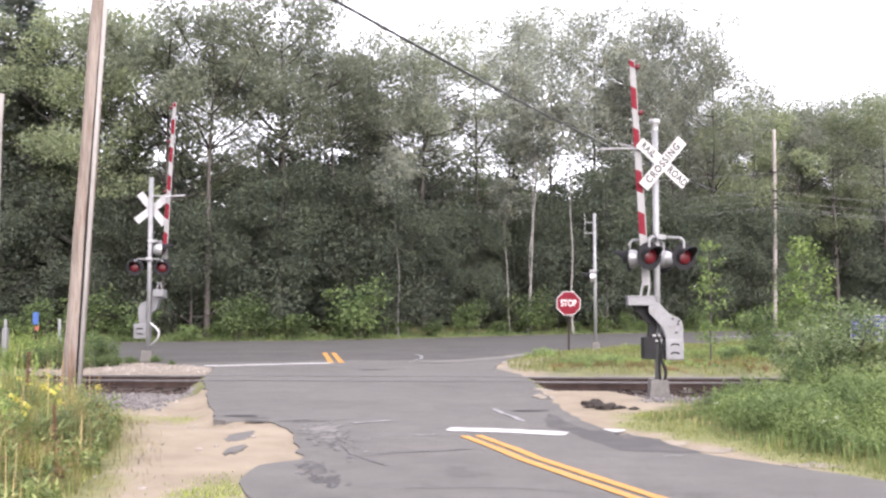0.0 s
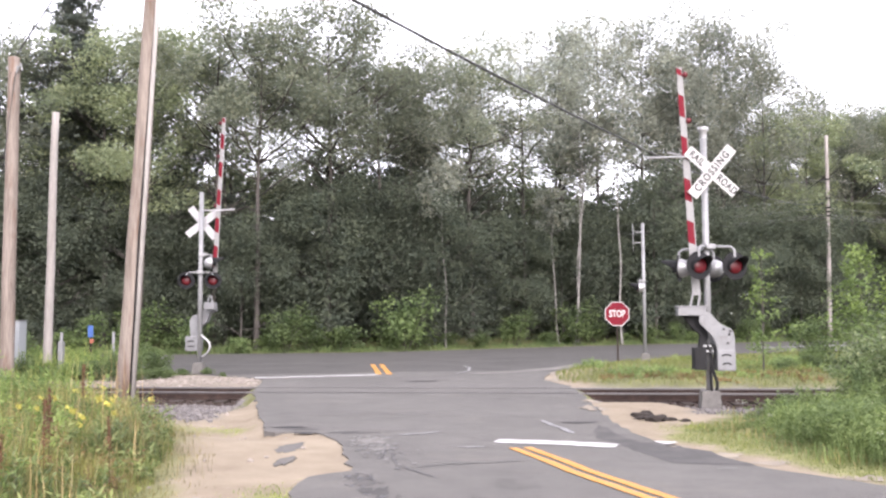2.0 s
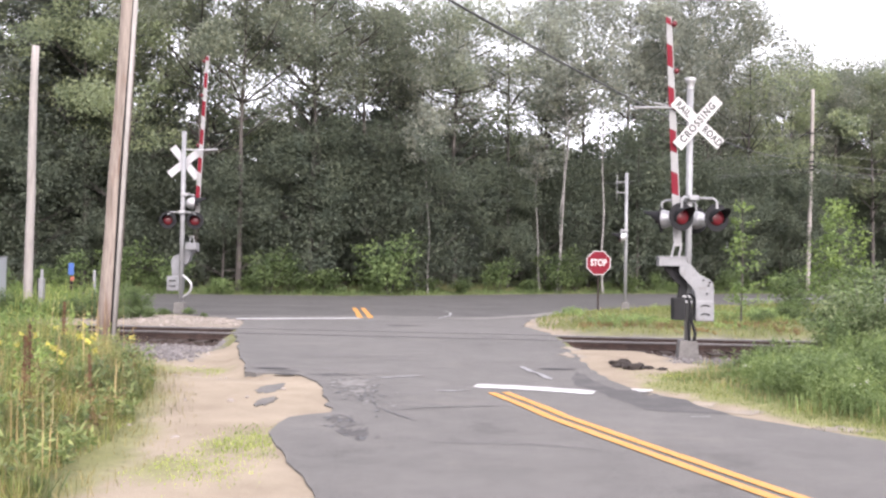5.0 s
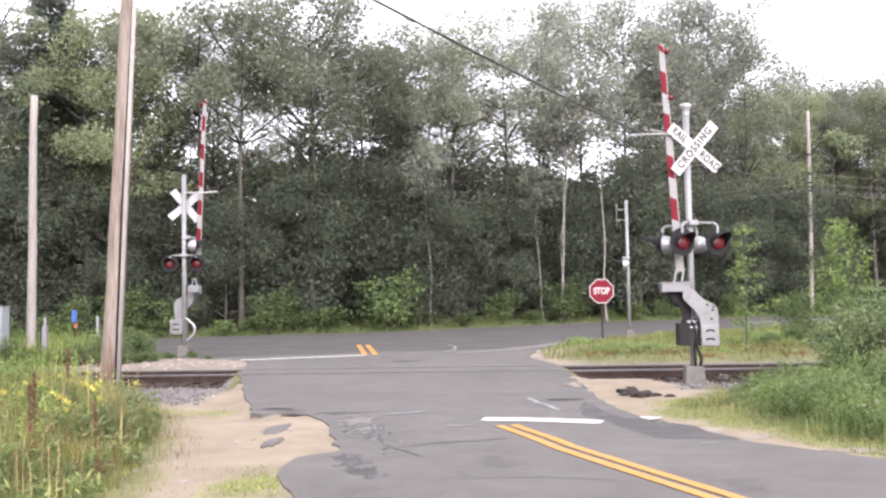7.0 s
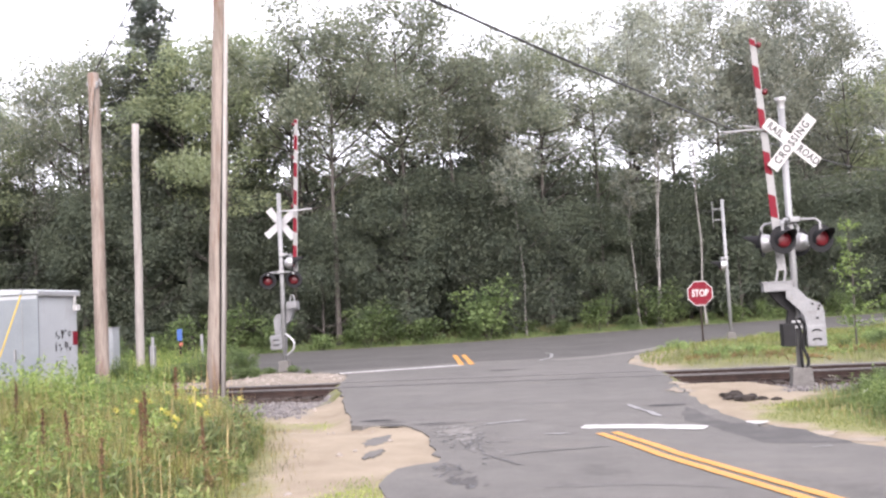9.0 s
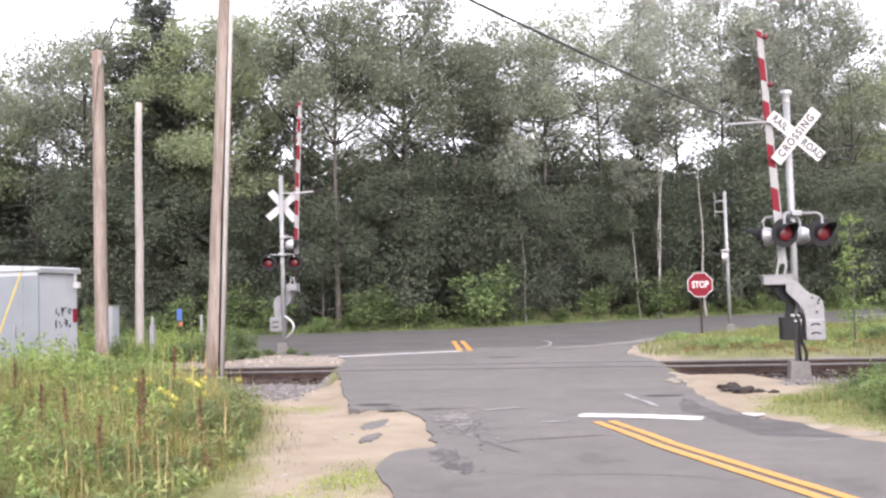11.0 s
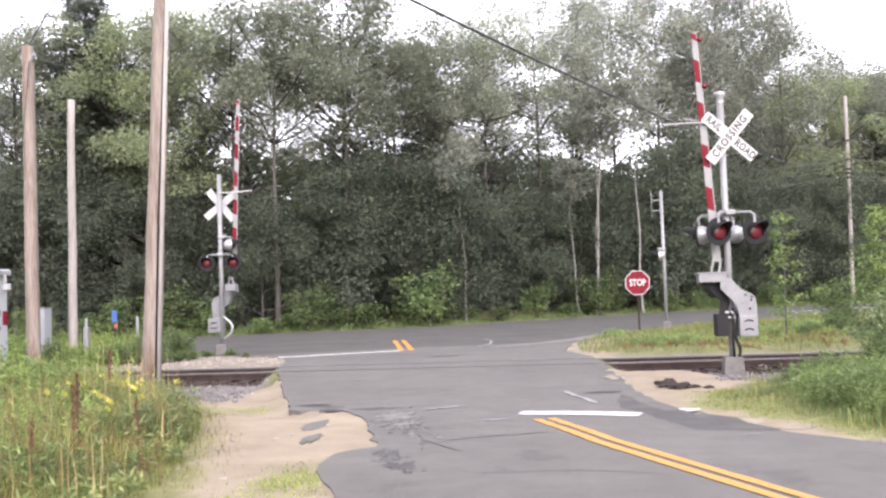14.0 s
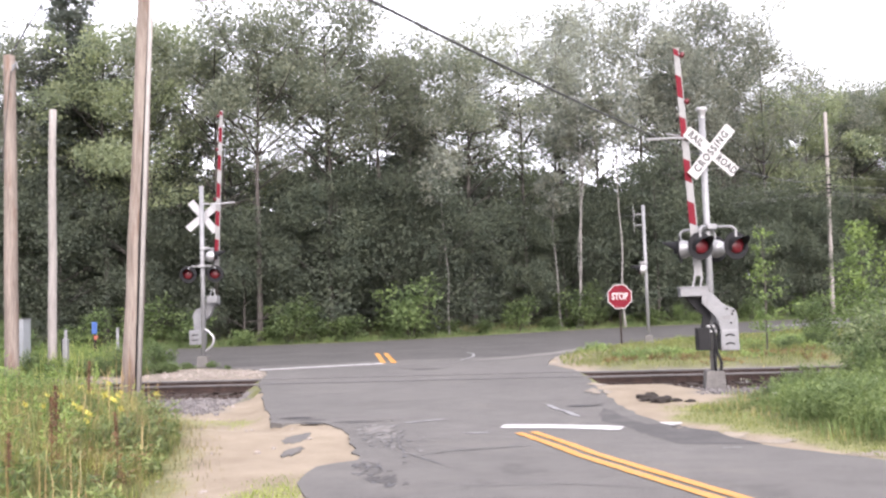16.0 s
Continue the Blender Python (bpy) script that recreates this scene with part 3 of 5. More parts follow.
def build_markings():
    ys = [12.15, 11.6, 11, 10.3, 9.6, 9, 8, 7, 6, 5, 2, 0, -10, -30, -60]
    cl = [(yellow_x(y), y) for y in ys]
    for s in (-0.098, 0.098):
        line = []
        for i, (x, y) in enumerate(cl):
            (x0, y0), (x1, y1) = cl[max(i - 1, 0)], cl[min(i + 1, len(cl) - 1)]
            d = math.hypot(x1 - x0, y1 - y0)
            line.append((x - (y1 - y0) / d * s, y + (x1 - x0) / d * s))
        marking("centre_line", curve_through(line, 5), 0.12, 0.009, M_YELLOW, "double yellow centre line on the asphalt", 0.12)
    for s in (-0.16, 0.16):
        marking("centre_line", ragged([(-6.05 + s, 34.2), (-5.35 + s, 30.9), (-4.72 + s, 27.9)], 0.5, 0.01, 3), 0.17, 0.009, M_YELLOW, "short double yellow line beyond the track", 0.1)
    marking("stop_line", ragged([(-0.62, 12.8), (0.15, 12.65), (0.95, 12.38)], 0.12, 0.012, 4), 0.4, 0.009, M_WHITE_LINE, "white stop line before the track", 0.1, 0.8)
    marking("stop_line", ragged([(1.5, 12.72), (1.6, 12.76), (1.74, 12.7)], 0.05, 0.02, 5), 0.34, 0.009, M_WHITE_LINE, "loose end of the white stop line", 0.35, 0.4)
    marking("stop_line", ragged([(-8.2, 26.15), (-6.3, 27.05), (-4.85, 27.75)], 0.3, 0.02, 6), 0.42, 0.009, M_WHITE_LINE, "white stop line beyond the track", 0.15)
    for k, line in enumerate(([(-2.06, 13.35), (-1.5, 13.72)], [(-0.02, 15.4), (0.2, 14.6), (0.44, 13.7)], [(-1.1, 12.15), (-0.75, 12.2)], [(-2.6, 28.6), (-2.35, 30), (-2.45, 32), (-2.8, 33.2)], [(1.9, 10.6), (2.1, 10.65)])):
        marking("worn_line", ragged(line, 0.12, 0.02, 10 + k), 0.09, 0.009, M_WORN_LINE, "worn remains of a white line", 0.5, 0.3)
    marking("edge_dust", ragged([(-2.2, 28.3), (-0.9, 29.4), (0.4, 31.2), (1.2, 33.4), (2.6, 36)], 0.3, 0.09, 21), 0.75, 0.009, M_DUST, "pale dust strip along the turning lane", 0.35, 0.1)
    marking("edge_line", [(11.5, 53), (14, 54.6), (17.5, 56.8), (22, 59.5)], 0.35, 0.009, M_WHITE_LINE, "white edge line of the cross road")
    # tar seams and cracks
    cracks = [([(-1.44, 10.41), (-1.12, 10.71), (-0.59, 10.88), (-0.1, 11.05)], 0.03), ([(-1.6, 10.6), (-1.3, 10.1), (-1.1, 9.8)], 0.03),
              ([(-3.1, 13.5), (-2.6, 13.85), (-1.9, 13.9)], 0.03), ([(-2.05, 10.1), (-1.85, 9.9), (-1.7, 9.5)], 0.025), ([(-2.3, 12.6), (-2.0, 12.0), (-1.9, 11.2)], 0.02), ([(-2.15, 11.9), (-1.7, 11.6), (-1.4, 11.5)], 0.018), ([(-2.0, 11.2), (-1.5, 11.0)], 0.018), ([(-1.9, 11.6), (-1.75, 11.0), (-1.6, 10.5)], 0.02), ([(-4.6, 15.8), (-3, 16.2), (-1.4, 16.0), (0.8, 16.4)], 0.02),
              ([(-6.9, 24.6), (-4, 25.3), (-1, 25.2), (0.1, 25.6)], 0.05),
              ([(-12, 34), (-7, 35.5), (-2, 37.6), (4, 41)], 0.07), ([(-0.9, 8.6), (0.1, 8.7), (0.8, 8.5)], 0.015), ([(-6.2, 19.6), (-3, 19.75), (0.9, 19.7)], 0.03)]
    for k, (line, w) in enumerate(cracks):
        tagged(part("pavement_crack", ribbon("pavement_crack", ragged(line, 0.14, 0.03, 30 + k), w * 0.8, 0.0065, 0.2, 0.5, k), M_TAR), "dark crack in the asphalt", "crack", kind="structure")
    rng = random.Random(5)
    for x, y, a, b in ((0.57, 15.13, 0.3, 0.13), (-3.2, 24.8, 0.45, 0.17), (-3.45, 13.5, 0.2, 0.1), (-3.85, 14.2, 0.3, 0.12)):
        o = [(x + a * math.cos(t) * rng.uniform(0.7, 1.15), y + b * math.sin(t) * rng.uniform(0.7, 1.15)) for t in np.linspace(0, 2 * math.pi, 26, endpoint=False)]
        tagged(part("asphalt_patch", sheet_mesh("asphalt_patch", o, 0.006), M_PATCH), "dark patch in the asphalt", "patch", kind="structure")
    o = ragged([(0.86, 14.94), (1.14, 13.39), (1.3, 12.75), (1.62, 12.8), (1.8, 12.3), (2.06, 12.0), (2.2, 11.3), (2.4, 10.9), (2.03, 10.88), (1.47, 11.04), (1.14, 12.0), (1.02, 12.6), (0.75, 13.2), (0.75, 14.2), (0.86, 14.94)], 0.15, 0.03, 8)[:-1]
    tagged(part("asphalt_patch", sheet_mesh("asphalt_patch", o, 0.0025), M_NEWER), "darker newer strip of asphalt at the road edge", "patch", kind="structure")
    # crumbled asphalt in front of the sand
    for k in range(90):
        f = rng.random() ** 1.2
        wide = 0.2 * (1 - 0.5 * f)
        x, y = -2.4 + 0.85 * f + rng.gauss(0, wide), 12.9 - 2.5 * f + rng.gauss(0, 0.28)
        a, b = rng.uniform(0.01, 0.045), rng.uniform(0.02, 0.12)
        o = [(x + a * math.cos(t) * rng.uniform(0.6, 1.2), y + b * math.sin(t) * rng.uniform(0.6, 1.2)) for t in np.linspace(0, 2 * math.pi, 8, endpoint=False)]
        if road_left(y) + 0.1 < x:
            tagged(part("asphalt_scar", sheet_mesh("asphalt_scar", o, 0.0045 + 0.00004 * k), M_CRUMB if k % 3 else M_TAR), "crumbled scar in the asphalt", "scar", kind="structure")
    for k, (x, y, a, b) in enumerate(((-2.3, 12.7, 0.2, 0.42), (-2.05, 12.0, 0.12, 0.25))):
        o = [(x + a * math.cos(t) * rng.uniform(0.6, 1.2), y + b * math.sin(t) * rng.uniform(0.6, 1.2)) for t in np.linspace(0, 2 * math.pi, 22, endpoint=False)]
        tagged(part("asphalt_patch", sheet_mesh("asphalt_patch", o, 0.0036), M_DUST), "pale worn patch in the asphalt", "patch", kind="structure")
    for k in range(46):
        f = rng.random()
        x, y = -2.0 + 0.5 * f + rng.gauss(0, 0.07), 9.95 - 1.2 * f + rng.gauss(0, 0.1)
        a, b = rng.uniform(0.02, 0.06), rng.uniform(0.03, 0.16)
        o = [(x + a * math.cos(t) * rng.uniform(0.5, 1.2), y + b * math.sin(t) * rng.uniform(0.5, 1.2)) for t in np.linspace(0, 2 * math.pi, 9, endpoint=False)]
        tagged(part("asphalt_scar", sheet_mesh("asphalt_scar", o, 0.0032 + 0.00004 * k), M_NEWER if k % 4 else M_TAR), "dark scuff at the broken road edge", "scar", kind="structure")
    for x, y, a, b in ((-2.75, 13.6, 0.35, 0.16), (-3.6, 13.95, 0.3, 0.12)):
        o = [(x + a * math.cos(t) * rng.uniform(0.5, 1.2), y + b * math.sin(t) * rng.uniform(0.5, 1.2)) for t in np.linspace(0, 2 * math.pi, 22, endpoint=False)]
        tagged(part("asphalt_patch", sheet_mesh("asphalt_patch", o, 0.0032), M_NEWER), "darker patch at the broken road edge", "patch", kind="structure")
    for x, y, a, b in ((-3.3, 12.1, 0.17, 0.5), (-3.05, 11.0, 0.1, 0.35)):
        o = [(x + a * math.cos(t) * rng.uniform(0.65, 1.2), y + b * math.sin(t) * rng.uniform(0.65, 1.2)) for t in np.linspace(0, 2 * math.pi, 30, endpoint=False)]
        tagged(part("asphalt_patch", sheet_mesh("asphalt_patch", o, -0.013, 0.05), M_ASPHALT), "broken piece of asphalt in the sand", "patch", kind="structure")


def build_drifts():
    rng = random.Random(9)
    for x, y, a, b in ((1.75, 12.45, 0.16, 0.28), (2.2, 11.75, 0.2, 0.3), (2.6, 11.2, 0.25, 0.2), (0.95, 17.6, 0.3, 0.5), (1.0, 19.2, 0.22, 0.5), (3.4, 10.2, 0.3, 0.2), (0.35, 26, 0.35, 0.8), (0.45, 28.5, 0.25, 1.2)):
        o = [(x + a * math.cos(t) * rng.uniform(0.55, 1.2), y + b * math.sin(t) * rng.uniform(0.55, 1.2)) for t in np.linspace(0, 2 * math.pi, 34, endpoint=False)]
        me = sheet_mesh("sand_drift", o, 0.0)
        for v in me.vertices:
            v.co.z = 0.0115 if on_road(v.co.x, v.co.y) else height(v.co.x, v.co.y) + 0.006
        tagged(part("sand_drift", me, M_SAND), "thin pale sand washed onto the road edge", "sand", kind="structure")


def rail_mesh(x0, x1):
    prof = [(-0.075, -0.18), (0.075, -0.18), (0.075, -0.165), (0.014, -0.14), (0.012, -0.05), (0.036, -0.038), (0.036, -0.006), (0.028, 0), (-0.028, 0), (-0.036, -0.006), (-0.036, -0.038), (-0.012, -0.05), (-0.014, -0.14), (-0.075, -0.165)]
    bm = bmesh.new()
    a = [bm.verts.new((x0, y, z)) for y, z in prof]
    b = [bm.verts.new((x1, y, z)) for y, z in prof]
    n = len(prof)
    for k in range(n):
        f = bm.faces.new((a[k], a[(k + 1) % n], b[(k + 1) % n], b[k]))
        f.material_index = 1 if 5 <= k <= 9 else 0
    bm.faces.new(a[::-1])
    bm.faces.new(b)
    bmesh.ops.recalc_face_normals(bm, faces=bm.faces)
    me = mesh_of(bm, "rail")
    me.materials.append(M_RAIL)
    me.materials.append(M_RAILHEAD)
    return me


def build_track():
    t = thing("railway_track", pose(0, 0, 0), "single railway track with rusty rails on dark sleepers", "railway track", kind="structure")
    me = rail_mesh(-70, 70)
    for y in (NEAR_RAIL, FAR_RAIL):
        part("rail", me, M_RAIL, t, at=pose(0, y, 0.012))
    tie = mesh_of(box(bmesh.new(), (0, 0, 0), (0.23, 2.6, 0.18), bev=0.01), "sleeper")
    tie.materials.append(M_TIE)
    rng = random.Random(3)
    for k in range(-50, 52):
        part("sleeper", tie, M_TIE, t, at=pose(k * 0.52 + rng.uniform(-0.03, 0.03), 21.78 + rng.uniform(-0.05, 0.05), -0.262, 0, 0, rng.uniform(-1.5, 1.5)))
    for y in (NEAR_RAIL, FAR_RAIL):
        for s in (-0.075, 0.075):
            a, b = road_left(y) + 0.1, road_right(y) - 0.1
            tagged(part("flangeway", ribbon("flangeway", ragged([(a, y + s), (b, y + s)], 0.3, 0.006, 7), 0.09 if y == NEAR_RAIL else 0.05, 0.0055, 0, 0.25), M_PATCH), "dark groove beside the rail in the asphalt", "groove", kind="structure")


def stones(name, spots, size, material, label, seed):
    rng = np.random.default_rng(seed)
    base = bmesh.new()
    bmesh.ops.create_icosphere(base, subdivisions=1, radius=1)
    v = np.array([p.co[:] for p in base.verts])
    f = np.array([[q.index for q in p.verts] for p in base.faces])
    base.free()
    n = len(spots)
    co = v[None] * rng.uniform(0.7, 1.3, (n, len(v), 1)) * rng.uniform(0.5, 1.2, (n, 1, 3)) * (size * rng.uniform(0.5, 1.5, (n, 1, 1)))
    co += np.array(spots)[:, None, :]
    me = bpy.data.meshes.new(name)
    me.from_pydata(co.reshape(-1, 3).tolist(), [], (f[None] + (np.arange(n) * len(v))[:, None, None]).reshape(-1, 3).tolist())
    tagged(part(name, me, material), label, "gravel", kind="stuff")


def build_stones():
    rng = random.Random(11)
    spots, pale = [], []
    while len(spots) < 9000:
        x, y = rng.uniform(-16, 11), rng.uniform(15, 24)
        if not on_road(x, y, 0.1) and max(bed(x, y), apron(x, y)) > rng.uniform(0.2, 0.9):
            spots.append((x, y, height(x, y) + 0.01))
    while len(pale) < 700:
        x, y = rng.choice(((rng.uniform(-14, -7.2), rng.uniform(23.8, 27)), (rng.uniform(-6.5, -3), rng.uniform(8, 19.5))))
        if not on_road(x, y, 0.05) and (y > 19.5 or rng.random() < 0.06):
            pale.append((x, y, height(x, y)))
    near = [p for p in spots if 20.1 < p[1] < 23.5]
    stones("rusty_ballast", near, 0.05, M_RUST_STONE, "rust-brown crushed stone between the rails", 3)
    stones("ballast", [p for p in spots if not 20.1 < p[1] < 23.5], 0.038, M_STONE, "grey crushed stone beside the rails", 1)
    stones("pebbles", pale, 0.042, M_PALE_STONE, "pale pebbles on the sandy verge", 2)


build_ground()
build_road()
build_cross_road()
build_markings()
build_drifts()
build_track()
build_stones()


# ---- crossing signals ----
def head(parent, m, hood=True):
    """One flashing light: dark round target board, silver housing behind, hood and red lens in front. Local -y faces out."""
    face = m @ pose(0, 0, 0, 90)      # local z of the lathe runs along -y
    lamp = part("light_unit", lathe(bmesh.new(), [(0, -0.24), (0.08, -0.232), (0.14, -0.18), (0.17, -0.09), (0.18, -0.02), (0.18, 0.0)], face), M_SILVER, parent, "silver light housing", True)
    part("target_board", lathe(bmesh.new(), [(0.12, -0.012), (0.262, -0.006), (0.265, 0.0), (0.262, 0.006), (0.16, 0.008), (0.15, -0.002)], face), M_BLACK, lamp, "round black backing board")
    part("lens", lathe(bmesh.new(), [(0.148, 0.0), (0.145, 0.03), (0.11, 0.05), (0.06, 0.062), (0, 0.066)], face), M_LENS, lamp, "dark red lens", True)
    bm = bmesh.new()
    n = 18
    rows = []
    for r, g in ((0.165, 0.0), (0.155, 0.0)):
        near = [bm.verts.new(m @ Vector((r * math.cos(a), 0.0, r * math.sin(a)))) for a in np.linspace(radians(-30), radians(210), n)]
        out = [bm.verts.new(m @ Vector((r * math.cos(a), -0.1 - 0.27 * max(0, math.sin(a)), r * math.sin(a)))) for a in np.linspace(radians(-30), radians(210), n)]
        rows.append((near, out))
    for near, out in rows:
        for k in range(n - 1):
            bm.faces.new((near[k], near[k + 1], out[k + 1], out[k]))
    for k in range(n - 1):
        bm.faces.new((rows[0][1][k], rows[0][1][k + 1], rows[1][1][k + 1], rows[1][1][k]))
    bmesh.ops.recalc_face_normals(bm, faces=bm.faces)
    part("hood", bm, M_BLACK, lamp, "black hood over the lens", True)


def light_pair(parent, z, ang, gap, forward, height_drop=0.18, twist=0):
    """Two lights on a pipe arm, facing ang degrees round from -y."""
    m = pose(0, 0, z, 0, 0, ang)
    bm = bmesh.new()
    h = gap / 2
    tube(bm, [m @ Vector(p) for p in ((-h, -forward, -0.02 + 0.1), (-h, -forward, height_drop + 0.12), (-h + 0.06, -forward + 0.02, height_drop + 0.18), (-0.1, -0.12, height_drop + 0.2), (0.1, -0.12, height_drop + 0.2), (h - 0.06, -forward + 0.02, height_drop + 0.18), (h, -forward, height_drop + 0.12), (h, -forward, 0.08))], 0.028, 8)
    box(bm, (0, -0.06, height_drop + 0.2), (0.2, 0.26, 0.1), m, 0.02)
    part("light_arm", bm, M_GALV, parent, "galvanised pipe arm with clamp")
    for x in (-h, h):
        head(parent, m @ pose(x, -forward, 0, 0, 0, twist if x > 0 else 0))


def crossbuck(parent, z, ang, tilt, forward, text, off=0.0):
    m = pose(off, 0, z, 0, 0, ang) @ pose(0, -forward, 0, 0, tilt, 0)
    for k, (a, dy) in enumerate(((-45, -0.006), (45, 0.006))):
        b = m @ pose(0, dy, 0, 0, a, 0)
        blade = part("blade", box(bmesh.new(), (0, 0, 0), (1.24, 0.006, 0.23), b, 0.002), M_WHITE if text else M_SIGNBACK, parent, "white sign blade" if text else "bare aluminium back of a sign blade")
        if text:
            words = ((("CROSSING", 0.0, 0.198),), (("RAIL", -0.385, 0.198), ("ROAD", 0.385, 0.198)))[k]
            for word, off, size in words:
                part("lettering", lettering(word, size, b @ pose(off, -0.0045, 0, 90, 0, 0) @ Matrix.Diagonal((0.86 if k == 0 else 0.8, 1, 1, 1)), 0.001, 1.26 if k == 0 else 1.08), M_INK, blade, "black capital letters " + word)


def gate_arm(parent, foot, tip, period, count, edge):
    """A raised tapered arm with slanted red bands and small lamps."""
    a, b = Vector(foot), Vector(tip)
    d = b - a
    up = d.normalized()
    back = Vector((0, 1, 0)).cross(up).normalized().cross(up) * -1
    across = back.cross(up)
    m = Matrix.Translation(a) @ Matrix((across, back, up)).transposed().to_4x4()
    L = d.length
    w0, w1 = 0.155, 0.11
    width = lambda s: w0 + (w1 - w0) * s / L
    arm = part("gate_arm", prism(bmesh.new(), [(-w0 / 2, 0), (w0 / 2, 0), (w1 / 2, L), (-w1 / 2, L)], 0.03, m), M_ARM, parent, "white raised gate arm")
    bands = [(L - 0.15, L - 0.03)] + [(L - 0.55 - k * period - 0.52 * period, L - 0.55 - k * period) for k in range(count)]
    for s0, s1 in bands:
        e = 0.03
        o = [(-width(s0) / 2 - 0.002, s0 + e), (width(s0) * 0.36, s0 - e), (width(s1) * 0.36, s1 - e), (-width(s1) / 2 - 0.002, min(s1 + e, L))]
        part("red_band", prism(bmesh.new(), o, 0.037, m), M_RED, arm, "red reflective band")
    for k in (0.46, 0.76, 0.965):
        q = m @ pose(edge * (width(k * L) / 2 + 0.04), 0, k * L)
        part("arm_lamp", lathe(bmesh.new(), [(0, -0.06), (0.05, -0.05), (0.055, 0), (0.05, 0.05), (0, 0.06)], q @ pose(0, 0, 0, 90), 14), M_LENS, arm, "small red lamp on the arm", True)
    return m


def mast(parent, top, r=0.062, base=0.36):
    part("mast", tube(bmesh.new(), [(0, 0, 0.1), (0, 0, top)], r, 18), M_GALV, parent, "galvanised tubular mast", True)
    bm = bmesh.new()
    a = base / 2
    prism(bm, [(-a - 0.01, -0.3), (a + 0.01, -0.3), (a + 0.01, 0.1), (a * 0.94, 0.4), (-a * 0.94, 0.4), (-a - 0.01, 0.1)], base, pose(0, 0, 0))
    bmesh.ops.bevel(bm, geom=list(bm.edges), offset=0.02, segments=2, affect="EDGES")
    part("foundation", bm, M_CONCRETE, parent, "weathered concrete foundation block")


# the signal on the near side, facing the approach
sig = thing("crossing_signal", pose(3.16, 18.28, -0.12, 0, 0, 0), "grey crossing signal mast with raised striped gate arm and crossed sign", "crossing signal", "crossing signals")
mast(sig, 5.3, 0.062, 0.36)
part("cap", lathe(bmesh.new(), [(0, 0.13), (0.1, 0.12), (0.11, 0.06), (0.07, 0.02), (0.07, -0.1)], pose(0, 0, 5.33), 18), M_SILVER, sig, "pale fitting on the mast top", True)
light_pair(sig, 2.75, 22, 0.76, 0.36)
light_pair(sig, 2.73, 202, 0.76, 0.36, 0.18, 48)
crossbuck(sig, 4.57, 12, -4, 0.1, True, 0.11)
gate_arm(sig, (-0.22, -0.1, 2.2), (-0.44, -0.1, 6.62), 0.82, 4, 1)
for rod in ([(0.0, -0.1, 4.84), (-0.55, -0.2, 4.85), (-1.1, -0.3, 4.83)], [(0.0, 0.0, 4.86), (-0.3, 0.05, 4.9), (-0.68, 0.1, 4.99)]):
    part("arm_stop", tube(bmesh.new(), rod, 0.02, 7), M_SILVER, sig, "thin pale rod at the raised arm")
# the drive: arm fork, support plates with the weight, gearbox
for x in (-0.3, -0.16):
    part("arm_fork", tube(bmesh.new(), [(x - 0.04, -0.1, 1.98), (x, -0.1, 2.16), (-0.23 + (x + 0.23) * 0.5, -0.1, 2.34)], 0.022, 7), M_GALV, sig)
bm = bmesh.new()
box(bm, (-0.33, -0.08, 1.9), (0.52, 0.36, 0.17), None, 0.015)
box(bm, (-0.33, -0.08, 1.99), (0.56, 0.4, 0.025), None, 0.005)
part("arm_bracket", bm, M_GREY, sig, "grey bracket holding the arm")
S_PLATE = [(-0.2, 1.88), (-0.02, 1.88), (0.07, 1.78), (0.17, 1.67), (0.28, 1.61), (0.37, 1.57), (0.42, 1.5), (0.44, 1.38), (0.44, 1.1), (0.12, 1.1), (0.11, 1.2), (0.09, 1.32), (0.03, 1.43), (-0.06, 1.53), (-0.2, 1.68)]
for y in (-0.24, 0.16):
    plate_bm = prism(bmesh.new(), S_PLATE, 0.03, pose(0, y, 0))
    part("support_plate", plate_bm, M_GREY, sig, "curved grey counterweight plate")
case = part("counterweight_case", box(bmesh.new(), (0.28, -0.04, 0.98), (0.34, 0.44, 0.4), None, 0.03), M_GREY, sig, "light grey steel case with slots")
for z in (1.06, 0.9):
    part("slot", tube(bmesh.new(), [(0.2, -0.265, z), (0.25, -0.27, z + 0.025), (0.31, -0.27, z + 0.025), (0.36, -0.265, z)], 0.014, 6), M_BLACK, case)
for x, z in ((0.34, 1.46), (0.31, 1.3), (0.24, 1.56), (0.36, 1.52)):
    part("bolt", lathe(bmesh.new(), [(0.02, 0), (0.02, 0.015), (0, 0.018)], pose(x, -0.256, z, 90), 8), M_DARK_STEEL, sig)
bm = bmesh.new()
box(bm, (-0.18, 0.02, 1.0), (0.22, 0.4, 0.42), None, 0.02)
part("gearbox", bm, M_DARK_STEEL, sig, "dark gearbox beside the mast")
bm = bmesh.new()
prism(bm, [(-0.5, 1.84), (-0.1, 1.84), (-0.04, 1.62), (-0.02, 1.4), (-0.08, 1.2), (-0.2, 1.2), (-0.16, 1.45), (-0.28, 1.56), (-0.4, 1.7)], 0.16, pose(0, 0.0, 0))
part("link_arm", bm, M_DARK_STEEL, sig, "dark linkage under the bracket")
for pts, r in (([(0.02, -0.1, 1.3), (0.1, -0.16, 1.15), (0.05, -0.14, 0.8), (0.12, -0.14, 0.55), (0.1, -0.1, 0.36)], 0.03), ([(-0.05, -0.12, 1.28), (0.03, -0.16, 1.05), (0.0, -0.14, 0.75), (0.02, -0.1, 0.4)], 0.022)):
    part("cable_loop", tube(bmesh.new(), curve_through(pts, 5), r, 7), M_DARK_STEEL, sig, "dark cable down the mast", True)
